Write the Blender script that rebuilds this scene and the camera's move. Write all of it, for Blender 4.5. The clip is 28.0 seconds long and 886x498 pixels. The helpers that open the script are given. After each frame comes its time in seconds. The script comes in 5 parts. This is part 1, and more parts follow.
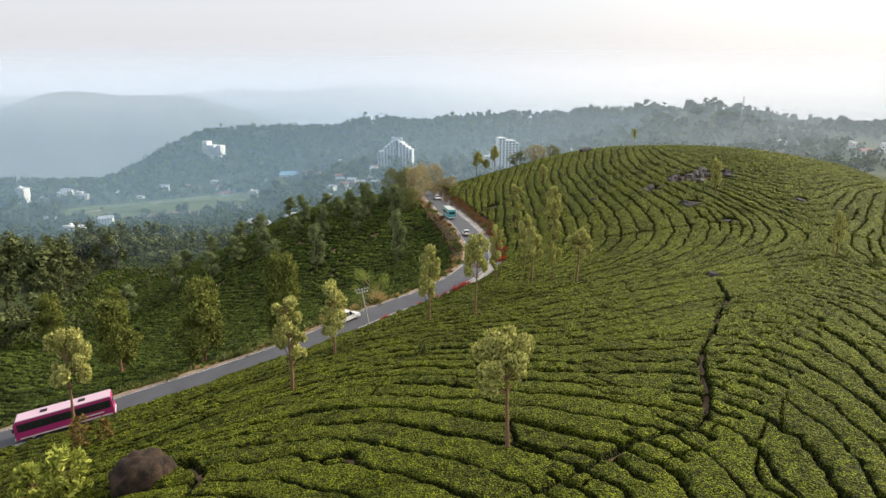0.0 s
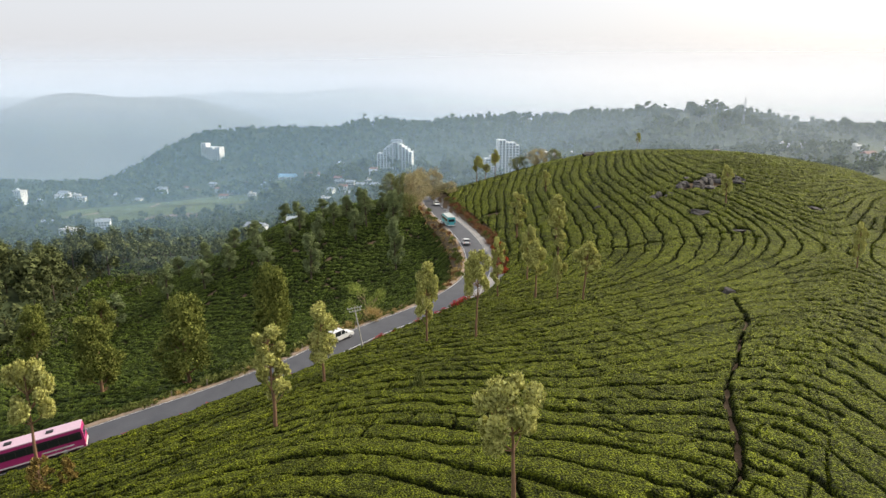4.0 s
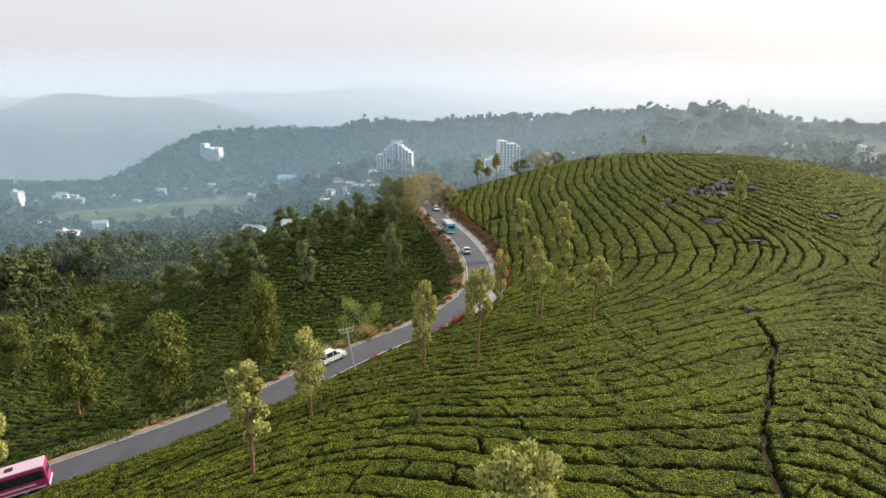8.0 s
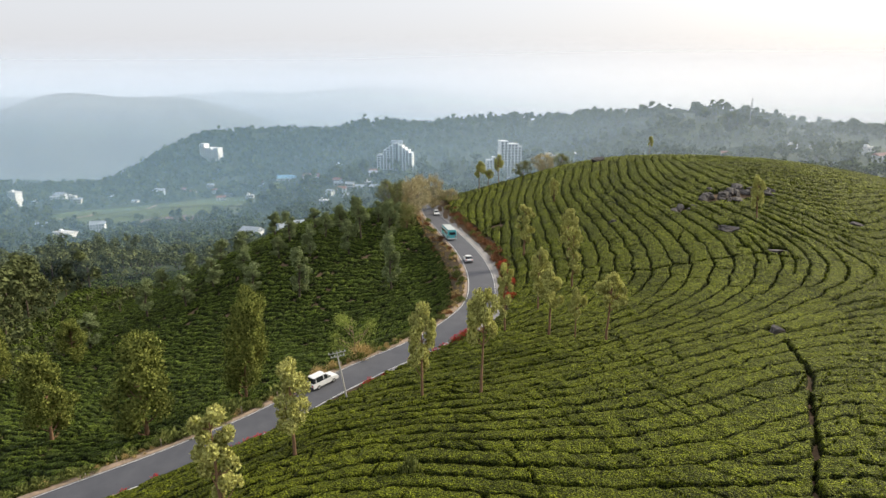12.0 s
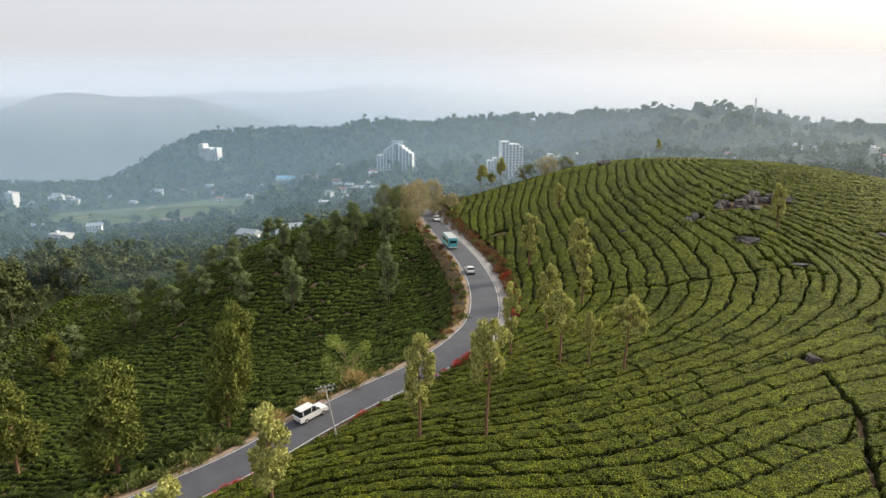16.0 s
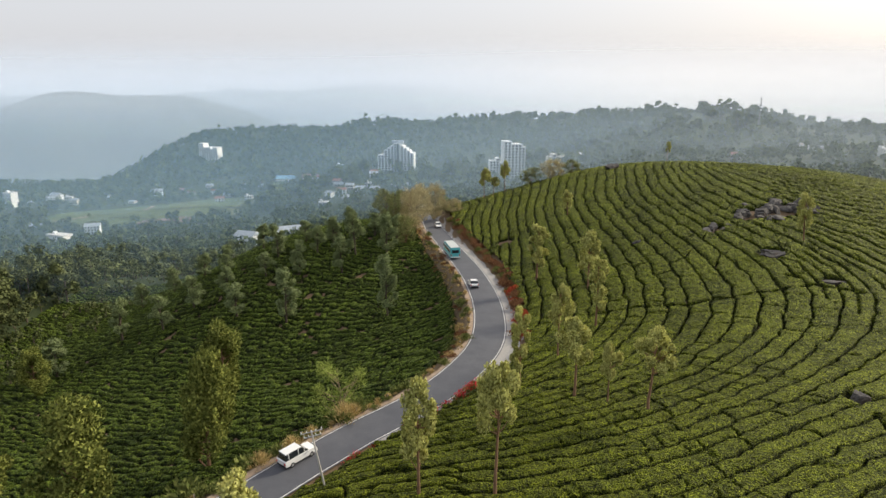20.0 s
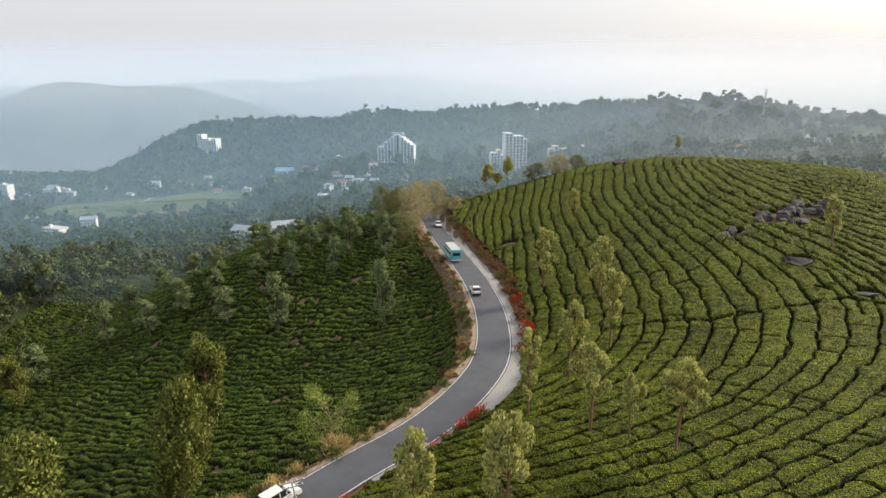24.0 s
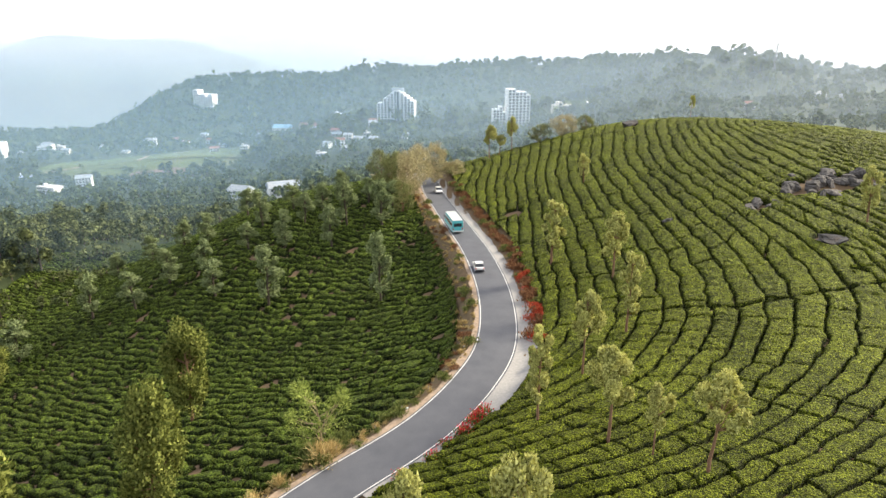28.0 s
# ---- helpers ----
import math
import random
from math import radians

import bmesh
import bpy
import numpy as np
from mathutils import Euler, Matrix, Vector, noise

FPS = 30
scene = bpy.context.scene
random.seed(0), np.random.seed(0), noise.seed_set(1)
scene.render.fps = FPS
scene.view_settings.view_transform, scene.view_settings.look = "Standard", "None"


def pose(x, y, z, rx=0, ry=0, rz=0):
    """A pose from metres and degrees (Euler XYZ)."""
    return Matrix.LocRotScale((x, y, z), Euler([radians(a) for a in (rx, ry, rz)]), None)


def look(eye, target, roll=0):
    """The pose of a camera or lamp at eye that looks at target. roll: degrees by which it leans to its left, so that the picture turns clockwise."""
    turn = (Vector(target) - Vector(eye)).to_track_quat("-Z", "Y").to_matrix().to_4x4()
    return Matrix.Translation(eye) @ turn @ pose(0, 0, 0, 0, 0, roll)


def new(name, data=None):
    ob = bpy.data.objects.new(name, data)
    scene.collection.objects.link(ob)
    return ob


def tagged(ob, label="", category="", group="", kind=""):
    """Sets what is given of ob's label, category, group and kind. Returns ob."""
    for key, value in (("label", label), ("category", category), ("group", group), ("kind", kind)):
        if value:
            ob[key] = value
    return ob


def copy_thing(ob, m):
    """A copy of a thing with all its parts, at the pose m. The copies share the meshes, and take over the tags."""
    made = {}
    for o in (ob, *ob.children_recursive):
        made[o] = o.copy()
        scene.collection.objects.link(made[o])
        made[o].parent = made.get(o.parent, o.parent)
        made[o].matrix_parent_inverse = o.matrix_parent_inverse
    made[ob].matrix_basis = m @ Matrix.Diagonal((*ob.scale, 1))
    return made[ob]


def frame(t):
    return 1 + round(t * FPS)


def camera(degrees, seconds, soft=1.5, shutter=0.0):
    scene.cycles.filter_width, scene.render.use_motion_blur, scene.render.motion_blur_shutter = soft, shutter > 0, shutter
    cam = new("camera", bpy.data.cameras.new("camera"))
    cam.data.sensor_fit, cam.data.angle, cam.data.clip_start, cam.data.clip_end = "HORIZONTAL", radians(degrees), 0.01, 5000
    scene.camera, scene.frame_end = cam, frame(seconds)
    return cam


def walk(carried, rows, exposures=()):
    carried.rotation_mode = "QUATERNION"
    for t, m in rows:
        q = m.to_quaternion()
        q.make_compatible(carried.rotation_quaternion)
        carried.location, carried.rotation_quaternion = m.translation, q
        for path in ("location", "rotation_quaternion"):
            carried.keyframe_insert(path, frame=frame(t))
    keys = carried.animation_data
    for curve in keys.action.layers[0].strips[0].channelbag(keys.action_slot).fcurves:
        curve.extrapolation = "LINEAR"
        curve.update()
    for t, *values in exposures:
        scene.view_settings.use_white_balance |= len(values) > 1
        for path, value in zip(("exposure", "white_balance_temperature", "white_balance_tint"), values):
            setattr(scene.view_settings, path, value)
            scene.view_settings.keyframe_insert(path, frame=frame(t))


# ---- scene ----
cam = camera(70.0, 28.0)
PATH = [
    (0, (0.000, 0.000, 36.000), (-0.000, 9.703, 33.581), 0.00),
    (1, (0.057, 1.657, 36.138), (0.057, 11.361, 33.721), -0.00),
    (2, (0.117, 3.304, 36.282), (0.117, 13.008, 33.868), -0.00),
    (3, (0.178, 4.972, 36.427), (0.178, 14.678, 34.021), -0.00),
    (4, (0.237, 6.694, 36.570), (0.237, 16.403, 34.172), -0.01),
    (5, (0.293, 8.482, 36.705), (0.292, 18.191, 34.309), -0.01),
    (6, (0.344, 10.316, 36.828), (0.342, 20.025, 34.432), -0.01),
    (7, (0.387, 12.188, 36.936), (0.384, 21.897, 34.540), -0.01),
    (8, (0.426, 14.086, 37.018), (0.420, 23.795, 34.622), -0.01),
    (9, (0.460, 16.006, 37.076), (0.453, 25.714, 34.679), -0.01),
    (10, (0.491, 17.953, 37.120), (0.480, 27.661, 34.722), -0.01),
    (11, (0.516, 19.936, 37.161), (0.502, 29.644, 34.760), -0.01),
    (12, (0.536, 21.965, 37.210), (0.519, 31.673, 34.807), -0.02),
    (13, (0.550, 24.053, 37.276), (0.531, 33.760, 34.873), -0.02),
    (14, (0.556, 26.190, 37.372), (0.536, 35.897, 34.968), -0.02),
    (15, (0.552, 28.355, 37.500), (0.530, 38.062, 35.095), -0.02),
    (16, (0.535, 30.526, 37.653), (0.510, 40.232, 35.245), -0.02),
    (17, (0.510, 32.703, 37.822), (0.481, 42.408, 35.411), -0.02),
    (18, (0.483, 34.896, 38.002), (0.447, 44.600, 35.586), -0.02),
    (19, (0.457, 37.097, 38.184), (0.414, 46.799, 35.764), -0.01),
    (20, (0.436, 39.298, 38.361), (0.388, 48.999, 35.933), -0.01),
    (21, (0.425, 41.486, 38.526), (0.375, 51.183, 36.081), -0.01),
    (21.5, (0.424, 42.577, 38.604), (0.373, 52.270, 36.146), -0.01),
    (22, (0.425, 43.670, 38.681), (0.373, 53.359, 36.208), -0.01),
    (22.5, (0.427, 44.767, 38.756), (0.374, 54.452, 36.266), -0.01),
    (23, (0.431, 45.872, 38.832), (0.377, 55.552, 36.320), -0.01),
    (23.5, (0.436, 46.988, 38.906), (0.381, 56.661, 36.369), -0.01),
    (24, (0.442, 48.118, 38.980), (0.386, 57.783, 36.414), -0.01),
    (24.5, (0.449, 49.263, 39.053), (0.391, 58.918, 36.449), -0.01),
    (25, (0.456, 50.423, 39.126), (0.397, 60.063, 36.466), -0.01),
    (25.5, (0.463, 51.594, 39.199), (0.402, 61.214, 36.468), -0.01),
    (26, (0.471, 52.773, 39.272), (0.408, 62.368, 36.455), -0.01),
    (26.5, (0.478, 53.956, 39.345), (0.414, 63.522, 36.431), -0.01),
    (27, (0.485, 55.140, 39.418), (0.419, 64.673, 36.400), -0.01),
    (27.5, (0.492, 56.322, 39.492), (0.424, 65.823, 36.371), -0.01),
    (28, (0.498, 57.499, 39.566), (0.427, 66.966, 36.347), -0.01),
]
walk(cam, [(t, look(eye, target, roll)) for t, eye, target, roll in PATH],
     [(0, 0.02), (10, 0.02), (15, -0.06), (20, -0.1), (24, -0.05), (25, 0.02), (26, 0.14), (27, 0.4), (28, 0.66)])

# ---- light: hazy sun ahead and to the right, bright white sky ----
SUN_EL, SUN_AZ = 31.0, 62.0          # degrees above the horizon, degrees to the right of +y
world = bpy.data.worlds.new("sky")
scene.world = world
world.use_nodes = True
wn = world.node_tree.nodes
wl = world.node_tree.links
wn.clear()
sky = wn.new("ShaderNodeTexSky")
sky.sky_type = "NISHITA"
sky.sun_disc = False
sky.sun_elevation = radians(SUN_EL)
sky.sun_rotation = radians(SUN_AZ)
sky.air_density, sky.dust_density = 1.0, 6.0
sky_bg = wn.new("ShaderNodeBackground")
sky_bg.inputs["Strength"].default_value = 0.06
cloud_bg = wn.new("ShaderNodeBackground")
cloud_bg.inputs["Color"].default_value = (0.93, 0.94, 0.99, 1)
cloud_bg.inputs["Strength"].default_value = 0.73
both = wn.new("ShaderNodeAddShader")
w_out = wn.new("ShaderNodeOutputWorld")
wl.new(sky.outputs["Color"], sky_bg.inputs["Color"])
wl.new(sky_bg.outputs["Background"], both.inputs[0])
wl.new(cloud_bg.outputs["Background"], both.inputs[1])
wl.new(both.outputs["Shader"], w_out.inputs["Surface"])
sun = new("sun", bpy.data.lights.new("sun", "SUN"))
sun.data.energy, sun.data.angle, sun.data.color = 4.8, radians(11), (1.0, 0.91, 0.73)
sun.matrix_world = look((300 * math.sin(radians(SUN_AZ)), 300 * math.cos(radians(SUN_AZ)), 300 * math.tan(radians(SUN_EL))), (0, 0, 0))

# ---- landform: near hill, valley, far ridge ----
HILLS = [-2.4, 0.2, 2.9, 0.5, -0.1, 1.1, -3.9, -3.1, 2, 2.3, 1.8, 0.7, -1.9, -1.5, 0.8, 1.4, -1.4, -3.7, -3.6, -3.6, -4.8, 3.3, 1.9, -1.8, -11, -0.8, -5.1, 2, 10.4, 7.6, -11.4, 14.1, 8.4, -3.3, 2.5, 3.8, -7.6, 0.2, -3.7, 7.4, 13, 4]
ROW_BUMPS = [34, -50.8, 70.2, -42.1, 8, 2.1, -7.1, -25.7, -35.4, 63.7, -52.7, 45.4, -18.7, 0.6, -13, 1.9, 27.5, -35.8, 42.9, -30.1, 27.9, -27.6, 23.6, -20.1, 3.1, -7.7, 1.3, -1.7, 8.3, 0.9, 0.4, -16.5, -15.5, 11, -4.7, 3.2, -11.2, 13.6, -10.3, 4.9, -8.3, -6.2, -10.5, -5.4, 7.2, -11.2, 16.2, -13.1, -6.1, -9, 2, -1.5, -4, 9.2, -4, 6.1, -23.2, 3.1, -16.6, 3.5, -3.3, 6.3, 1.3, 8.7, -10.6, -8.7, 5.6, -7.1, 6.5, -5.1, 13.8, 9.4, -6.3, -4.5, -11.2, 3.1, -4.2, 7.5, -2, 5.3, -6.5, 0.1, -1.1, -2.6, 2.8, 0.6, 6.8, 5.7]
ROAD = [(-110, 38, -15.5), (-75, 60.5, -10), (-56.3, 73.2, -7.5), (-48.8, 76.9, -6.6), (-38.7, 82.5, -5.1), (-33, 86, -4.4), (-26.9, 90.6, -3.7), (-22, 95.2, -3.3),
        (-16.2, 102, -2.7), (-10.4, 108.6, -2.3), (-3.9, 115, -1.9), (.1, 120.2, -1.7), (3.9, 127.2, -1.6), (6.8, 135.2, -1.7),
        (8.2, 144.7, -1.8), (8.4, 157.2, -1.9), (7.4, 170.4, -2.1), (5.6, 183.6, -2.3), (2.3, 200.7, -2.5), (-.2, 213.8, -2.6),
        (-3.2, 230.2, -2.8), (-5, 245, -3.2), (-8.5, 262, -5), (-15, 280, -8), (-26, 300, -12)]
BEARINGS = [-0.8, -0.55, -0.35, -0.1, 0.1, 0.35, 0.6, 0.8]
RANGES = [260, 450, 650, 850, 1050, 1300, 1700, 2600, 5000]
VALLEY = [[-28, -64, -108, -128, -135, -150, -200, -230, -230], [-30, -66, -104, -126, -128, -135, -190, -230, -230],
          [-32, -66, -98, -115, -120, -118, -62, -150, -230], [-25, -52, -76, -82, -62, -31, -70, -150, -230],
          [-20, -45, -62, -66, -43, -16, -60, -150, -230], [-10, -30, -40, -31, 13, -14, -60, -150, -230],
          [8, -14, -24, -24, -15, -32, -70, -150, -230], [8, -16, -28, -30, -32, -45, -80, -150, -230]]
BUSH = 0.95


def ease(a, b, v):
    u = np.clip((np.asarray(v, float) - a) / (b - a), 0, 1)
    return u * u * (3 - 2 * u)


def catmull(points, step):
    """A smooth line through the points, sampled about every step metres."""
    p = np.array(points, float)
    p = np.vstack([2 * p[0] - p[1], p, 2 * p[-1] - p[-2]])
    out = []
    for a, b, c, d in zip(p[:-3], p[1:-2], p[2:-1], p[3:]):
        n = max(1, int(np.linalg.norm(c - b) / step))
        for u in np.arange(n) / n:
            out.append(0.5 * (2 * b + (c - a) * u + (2 * a - 5 * b + 4 * c - d) * u * u + (3 * b - a - 3 * c + d) * u ** 3))
    out.append(p[-2])
    return np.array(out)


LINE = catmull(ROAD, 1.0)
LINE_T = np.gradient(LINE, axis=0)
LINE_T /= np.linalg.norm(LINE_T[:, :2], axis=1)[:, None]


def near_hill(x, y):
    z = -5.03 + 7.34 * x / 100 - 8.31 * (y - 150) / 100
    for n, h in enumerate(HILLS):
        z = z + h * np.exp(-((x + 110 - 44 * (n % 6)) ** 2 + (y - 15 - 44 * (n // 6)) ** 2) / 3200)
    return z


def valley(x, y):
    r = np.hypot(x, np.maximum(y, 1))
    a = np.clip(x / np.maximum(y, 120), -0.8, 0.8)
    cols = np.stack([np.interp(r, RANGES, row) for row in VALLEY], 0)
    k = np.clip(np.searchsorted(BEARINGS, a, side="right") - 1, 0, len(BEARINGS) - 2)
    b = np.array(BEARINGS)
    u = ease(0, 1, (a - b[k]) / (b[k + 1] - b[k]))
    lo = np.take_along_axis(cols, k[None], 0)[0]
    hi = np.take_along_axis(cols, k[None] + 1, 0)[0]
    rough = 6 * np.sin(x / 61 + 1.3 * np.sin(y / 97)) * np.sin(y / 73 + np.sin(x / 113)) * ease(300, 600, r)
    return lo + (hi - lo) * u + rough


def road_at(x, y):
    """The distance from the road's centre line, to its right positive, and the road's height there."""
    x, y = np.asarray(x, float), np.asarray(y, float)
    d, z, side = np.full(x.shape, 1e9), np.zeros(x.shape), np.ones(x.shape)
    for (px, py, pz), (tx, ty, _) in zip(LINE[::2], LINE_T[::2]):
        q = np.hypot(x - px, y - py)
        m = q < d
        d = np.where(m, q, d)
        z = np.where(m, pz, z)
        side = np.where(m, (x - px) * ty - (y - py) * tx, side)
    return np.where(np.abs(side) > d, d * np.sign(side), np.sign(side) * d), z


def ground_z(x, y, road=None):
    x, y = np.asarray(x, float), np.asarray(y, float)
    w = ease(-190, -135, x) * (1 - ease(125, 185, x)) * ease(-220, -80, y) * (1 - ease(272, 330, y))
    z = w * (near_hill(x, y) - BUSH) + (1 - w) * valley(x, y)
    d, rz = road_at(x, y) if road is None else road
    a = np.abs(d)
    bench = 1 - np.where(d > 0, ease(3.6, 6.4, a), ease(3.6, 8.5, a))
    return z + (rz - 0.12 - z) * bench


def row_field(x, y):
    """Counts the tea rows across the right-hand slopes: a whole number at each gap."""
    v = -0.0154 * x - 0.0819 * y
    for n, h in enumerate(ROW_BUMPS):
        v = v + h * np.exp(-((x + 70 - 28 * (n % 8)) ** 2 + (y - 28 * (n // 8)) ** 2) / 1250)
    return v


# ---- materials ----
class Nodes:
    """A small builder of node materials."""

    def __init__(self, name, rough=0.8, metal=0.0, spec=0.3):
        self.mat = bpy.data.materials.new(name)
        self.mat.use_nodes = True
        self.tree = self.mat.node_tree
        self.bsdf = self.tree.nodes["Principled BSDF"]
        self.bsdf.inputs["Roughness"].default_value = rough
        self.bsdf.inputs["Metallic"].default_value = metal
        self.bsdf.inputs["Specular IOR Level"].default_value = spec
        self.coord = self.tree.nodes.new("ShaderNodeTexCoord").outputs["Object"]

    def link(self, a, b):
        self.tree.links.new(a, b)
        return self

    def noise(self, scale, detail=4.0, rough=0.6, vector=None):
        n = self.tree.nodes.new("ShaderNodeTexNoise")
        n.inputs["Scale"].default_value, n.inputs["Detail"].default_value, n.inputs["Roughness"].default_value = scale, detail, rough
        self.link(vector or self.coord, n.inputs["Vector"])
        return n.outputs["Fac"]

    def cells(self, scale, out="Distance", randomness=1.0):
        n = self.tree.nodes.new("ShaderNodeTexVoronoi")
        n.inputs["Scale"].default_value, n.inputs["Randomness"].default_value = scale, randomness
        self.link(self.coord, n.inputs["Vector"])
        return n.outputs[out]

    def attr(self, name):
        n = self.tree.nodes.new("ShaderNodeAttribute")
        n.attribute_name = name
        return n.outputs["Fac"]

    def random(self):
        return self.tree.nodes.new("ShaderNodeObjectInfo").outputs["Random"]

    def island(self):
        return self.tree.nodes.new("ShaderNodeNewGeometry").outputs["Random Per Island"]

    def ramp(self, fac, *stops):
        n = self.tree.nodes.new("ShaderNodeValToRGB")
        while len(n.color_ramp.elements) < len(stops):
            n.color_ramp.elements.new(0.5)
        for e, (at, col) in zip(n.color_ramp.elements, stops):
            e.position, e.color = at, (*(col if isinstance(col, tuple) else (col,) * 3), 1)
        self.link(fac, n.inputs["Fac"])
        return n.outputs["Color"]

    def mix(self, fac, a, b, blend="MIX"):
        n = self.tree.nodes.new("ShaderNodeMix")
        n.data_type, n.blend_type = "RGBA", blend
        for value, sock in ((fac, n.inputs[0]), (a, n.inputs[6]), (b, n.inputs[7])):
            if isinstance(value, (int, float)):
                sock.default_value = value
            elif isinstance(value, tuple):
                sock.default_value = (*value, 1)
            else:
                self.link(value, sock)
        return n.outputs[2]

    def math(self, op, a, b=0.5):
        n = self.tree.nodes.new("ShaderNodeMath")
        n.operation = op
        for value, sock in ((a, n.inputs[0]), (b, n.inputs[1])):
            if isinstance(value, (int, float)):
                sock.default_value = value
            else:
                self.link(value, sock)
        return n.outputs[0]

    def bump(self, height, dist, strength=1.0):
        n = self.tree.nodes.new("ShaderNodeBump")
        n.inputs["Distance"].default_value, n.inputs["Strength"].default_value = dist, strength
        self.link(height, n.inputs["Height"])
        self.link(n.outputs["Normal"], self.bsdf.inputs["Normal"])
        return self

    def colour(self, col):
        if isinstance(col, tuple):
            self.bsdf.inputs["Base Color"].default_value = (*col, 1)
        else:
            self.link(col, self.bsdf.inputs["Base Color"])
        return self


def simple(name, col, rough=0.6, metal=0.0, vary=0.12, scale=6.0, bump=0.004):
    m = Nodes(name, rough, metal)
    dark, light = tuple(c * (1 - vary) for c in col), tuple(min(1, c * (1 + vary)) for c in col)
    n = m.noise(scale, 5)
    m.colour(m.ramp(n, (0.3, dark), (0.7, light)))
    if bump:
        m.bump(n, bump)
    return m.mat


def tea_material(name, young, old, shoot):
    """Clipped tea: young shoots over dark old leaves, bare stems; gap shade painted in."""
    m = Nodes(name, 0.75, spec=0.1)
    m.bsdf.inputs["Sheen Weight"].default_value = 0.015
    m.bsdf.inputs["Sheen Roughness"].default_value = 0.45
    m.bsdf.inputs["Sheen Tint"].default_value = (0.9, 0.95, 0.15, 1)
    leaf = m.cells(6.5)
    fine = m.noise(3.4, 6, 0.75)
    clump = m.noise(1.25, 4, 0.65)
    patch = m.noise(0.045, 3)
    # flanks and gaps go near black: their shade is put into the colour
    col = m.ramp(m.attr("flush_shade"), (0.04, (0.018, 0.012, 0.008)), (0.3, tuple(c * 0.3 for c in old)), (0.66, old), (1.0, young))
    col = m.mix(m.ramp(fine, (0.47, 0.0), (0.6, 1.0)), col, m.mix(m.attr("flush_shade"), col, shoot))
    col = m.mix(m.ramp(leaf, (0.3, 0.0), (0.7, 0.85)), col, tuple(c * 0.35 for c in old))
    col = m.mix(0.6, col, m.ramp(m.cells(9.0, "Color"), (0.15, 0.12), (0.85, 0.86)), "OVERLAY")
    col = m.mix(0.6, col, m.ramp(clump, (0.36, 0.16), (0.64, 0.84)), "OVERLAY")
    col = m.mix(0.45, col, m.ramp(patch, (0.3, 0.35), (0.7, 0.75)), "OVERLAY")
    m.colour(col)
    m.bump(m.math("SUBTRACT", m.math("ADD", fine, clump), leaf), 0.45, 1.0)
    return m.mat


def leaf_material(name, dark, light, sheen=0.5):
    m = Nodes(name, 0.8, spec=0.05)
    r = m.island()
    n = m.noise(0.9, 3)
    col = m.ramp(r, (0.0, dark), (0.6, light), (1.0, tuple(c * 1.25 for c in light)))
    m.colour(m.mix(0.4, col, m.ramp(n, (0.3, 0.3), (0.7, 0.75)), "OVERLAY"))
    out = m.tree.nodes["Material Output"]
    tr = m.tree.nodes.new("ShaderNodeBsdfTranslucent")
    m.link(col, tr.inputs["Color"])
    ad = m.tree.nodes.new("ShaderNodeMixShader")
    ad.inputs[0].default_value = 0.2
    m.link(m.bsdf.outputs["BSDF"], ad.inputs[1]).link(tr.outputs["BSDF"], ad.inputs[2]).link(ad.outputs["Shader"], out.inputs["Surface"])
    return m.mat


def bark_material(name, col):
    m = Nodes(name, 0.9)
    st = m.tree.nodes.new("ShaderNodeMapping")
    st.inputs["Scale"].default_value = (1, 1, 0.15)
    m.link(m.coord, st.inputs["Vector"])
    n = m.noise(14, 5, vector=st.outputs["Vector"])
    p = m.noise(1.3, 3)
    m.colour(m.mix(p, m.ramp(n, (0.3, tuple(c * 0.5 for c in col)), (0.7, col)), tuple(c * 1.35 for c in col)))
    return m.bump(n, 0.03).mat


def ground_material():
    m = Nodes("ground soil", 0.95)
    a, b, c = m.noise(0.012, 5), m.noise(0.5, 6), m.noise(4.0, 5)
    soil = m.ramp(b, (0.3, (0.10, 0.06, 0.035)), (0.55, (0.17, 0.105, 0.06)), (0.75, (0.09, 0.075, 0.035)))
    green = m.ramp(c, (0.3, (0.022, 0.035, 0.010)), (0.7, (0.05, 0.068, 0.02)))
    w = m.attr("grass")
    col = m.mix(w, soil, m.mix(a, green, (0.032, 0.045, 0.016)))
    m.colour(col)
    return m.bump(m.math("ADD", b, c), 0.06).mat


def asphalt_material():
    m = Nodes("asphalt", 0.72, spec=0.4)
    g, p, s = m.noise(60, 4, 0.8), m.noise(0.35, 4), m.noise(2.2, 4)
    col = m.ramp(p, (0.3, (0.062, 0.064, 0.074)), (0.7, (0.085, 0.087, 0.098)))
    col = m.mix(0.5, col, m.ramp(g, (0.3, 0.35), (0.7, 0.68)), "OVERLAY")
    col = m.mix(m.ramp(s, (0.62, 0.0), (0.72, 0.25)), col, (0.05, 0.05, 0.055))
    m.colour(col)
    return m.bump(g, 0.006).mat


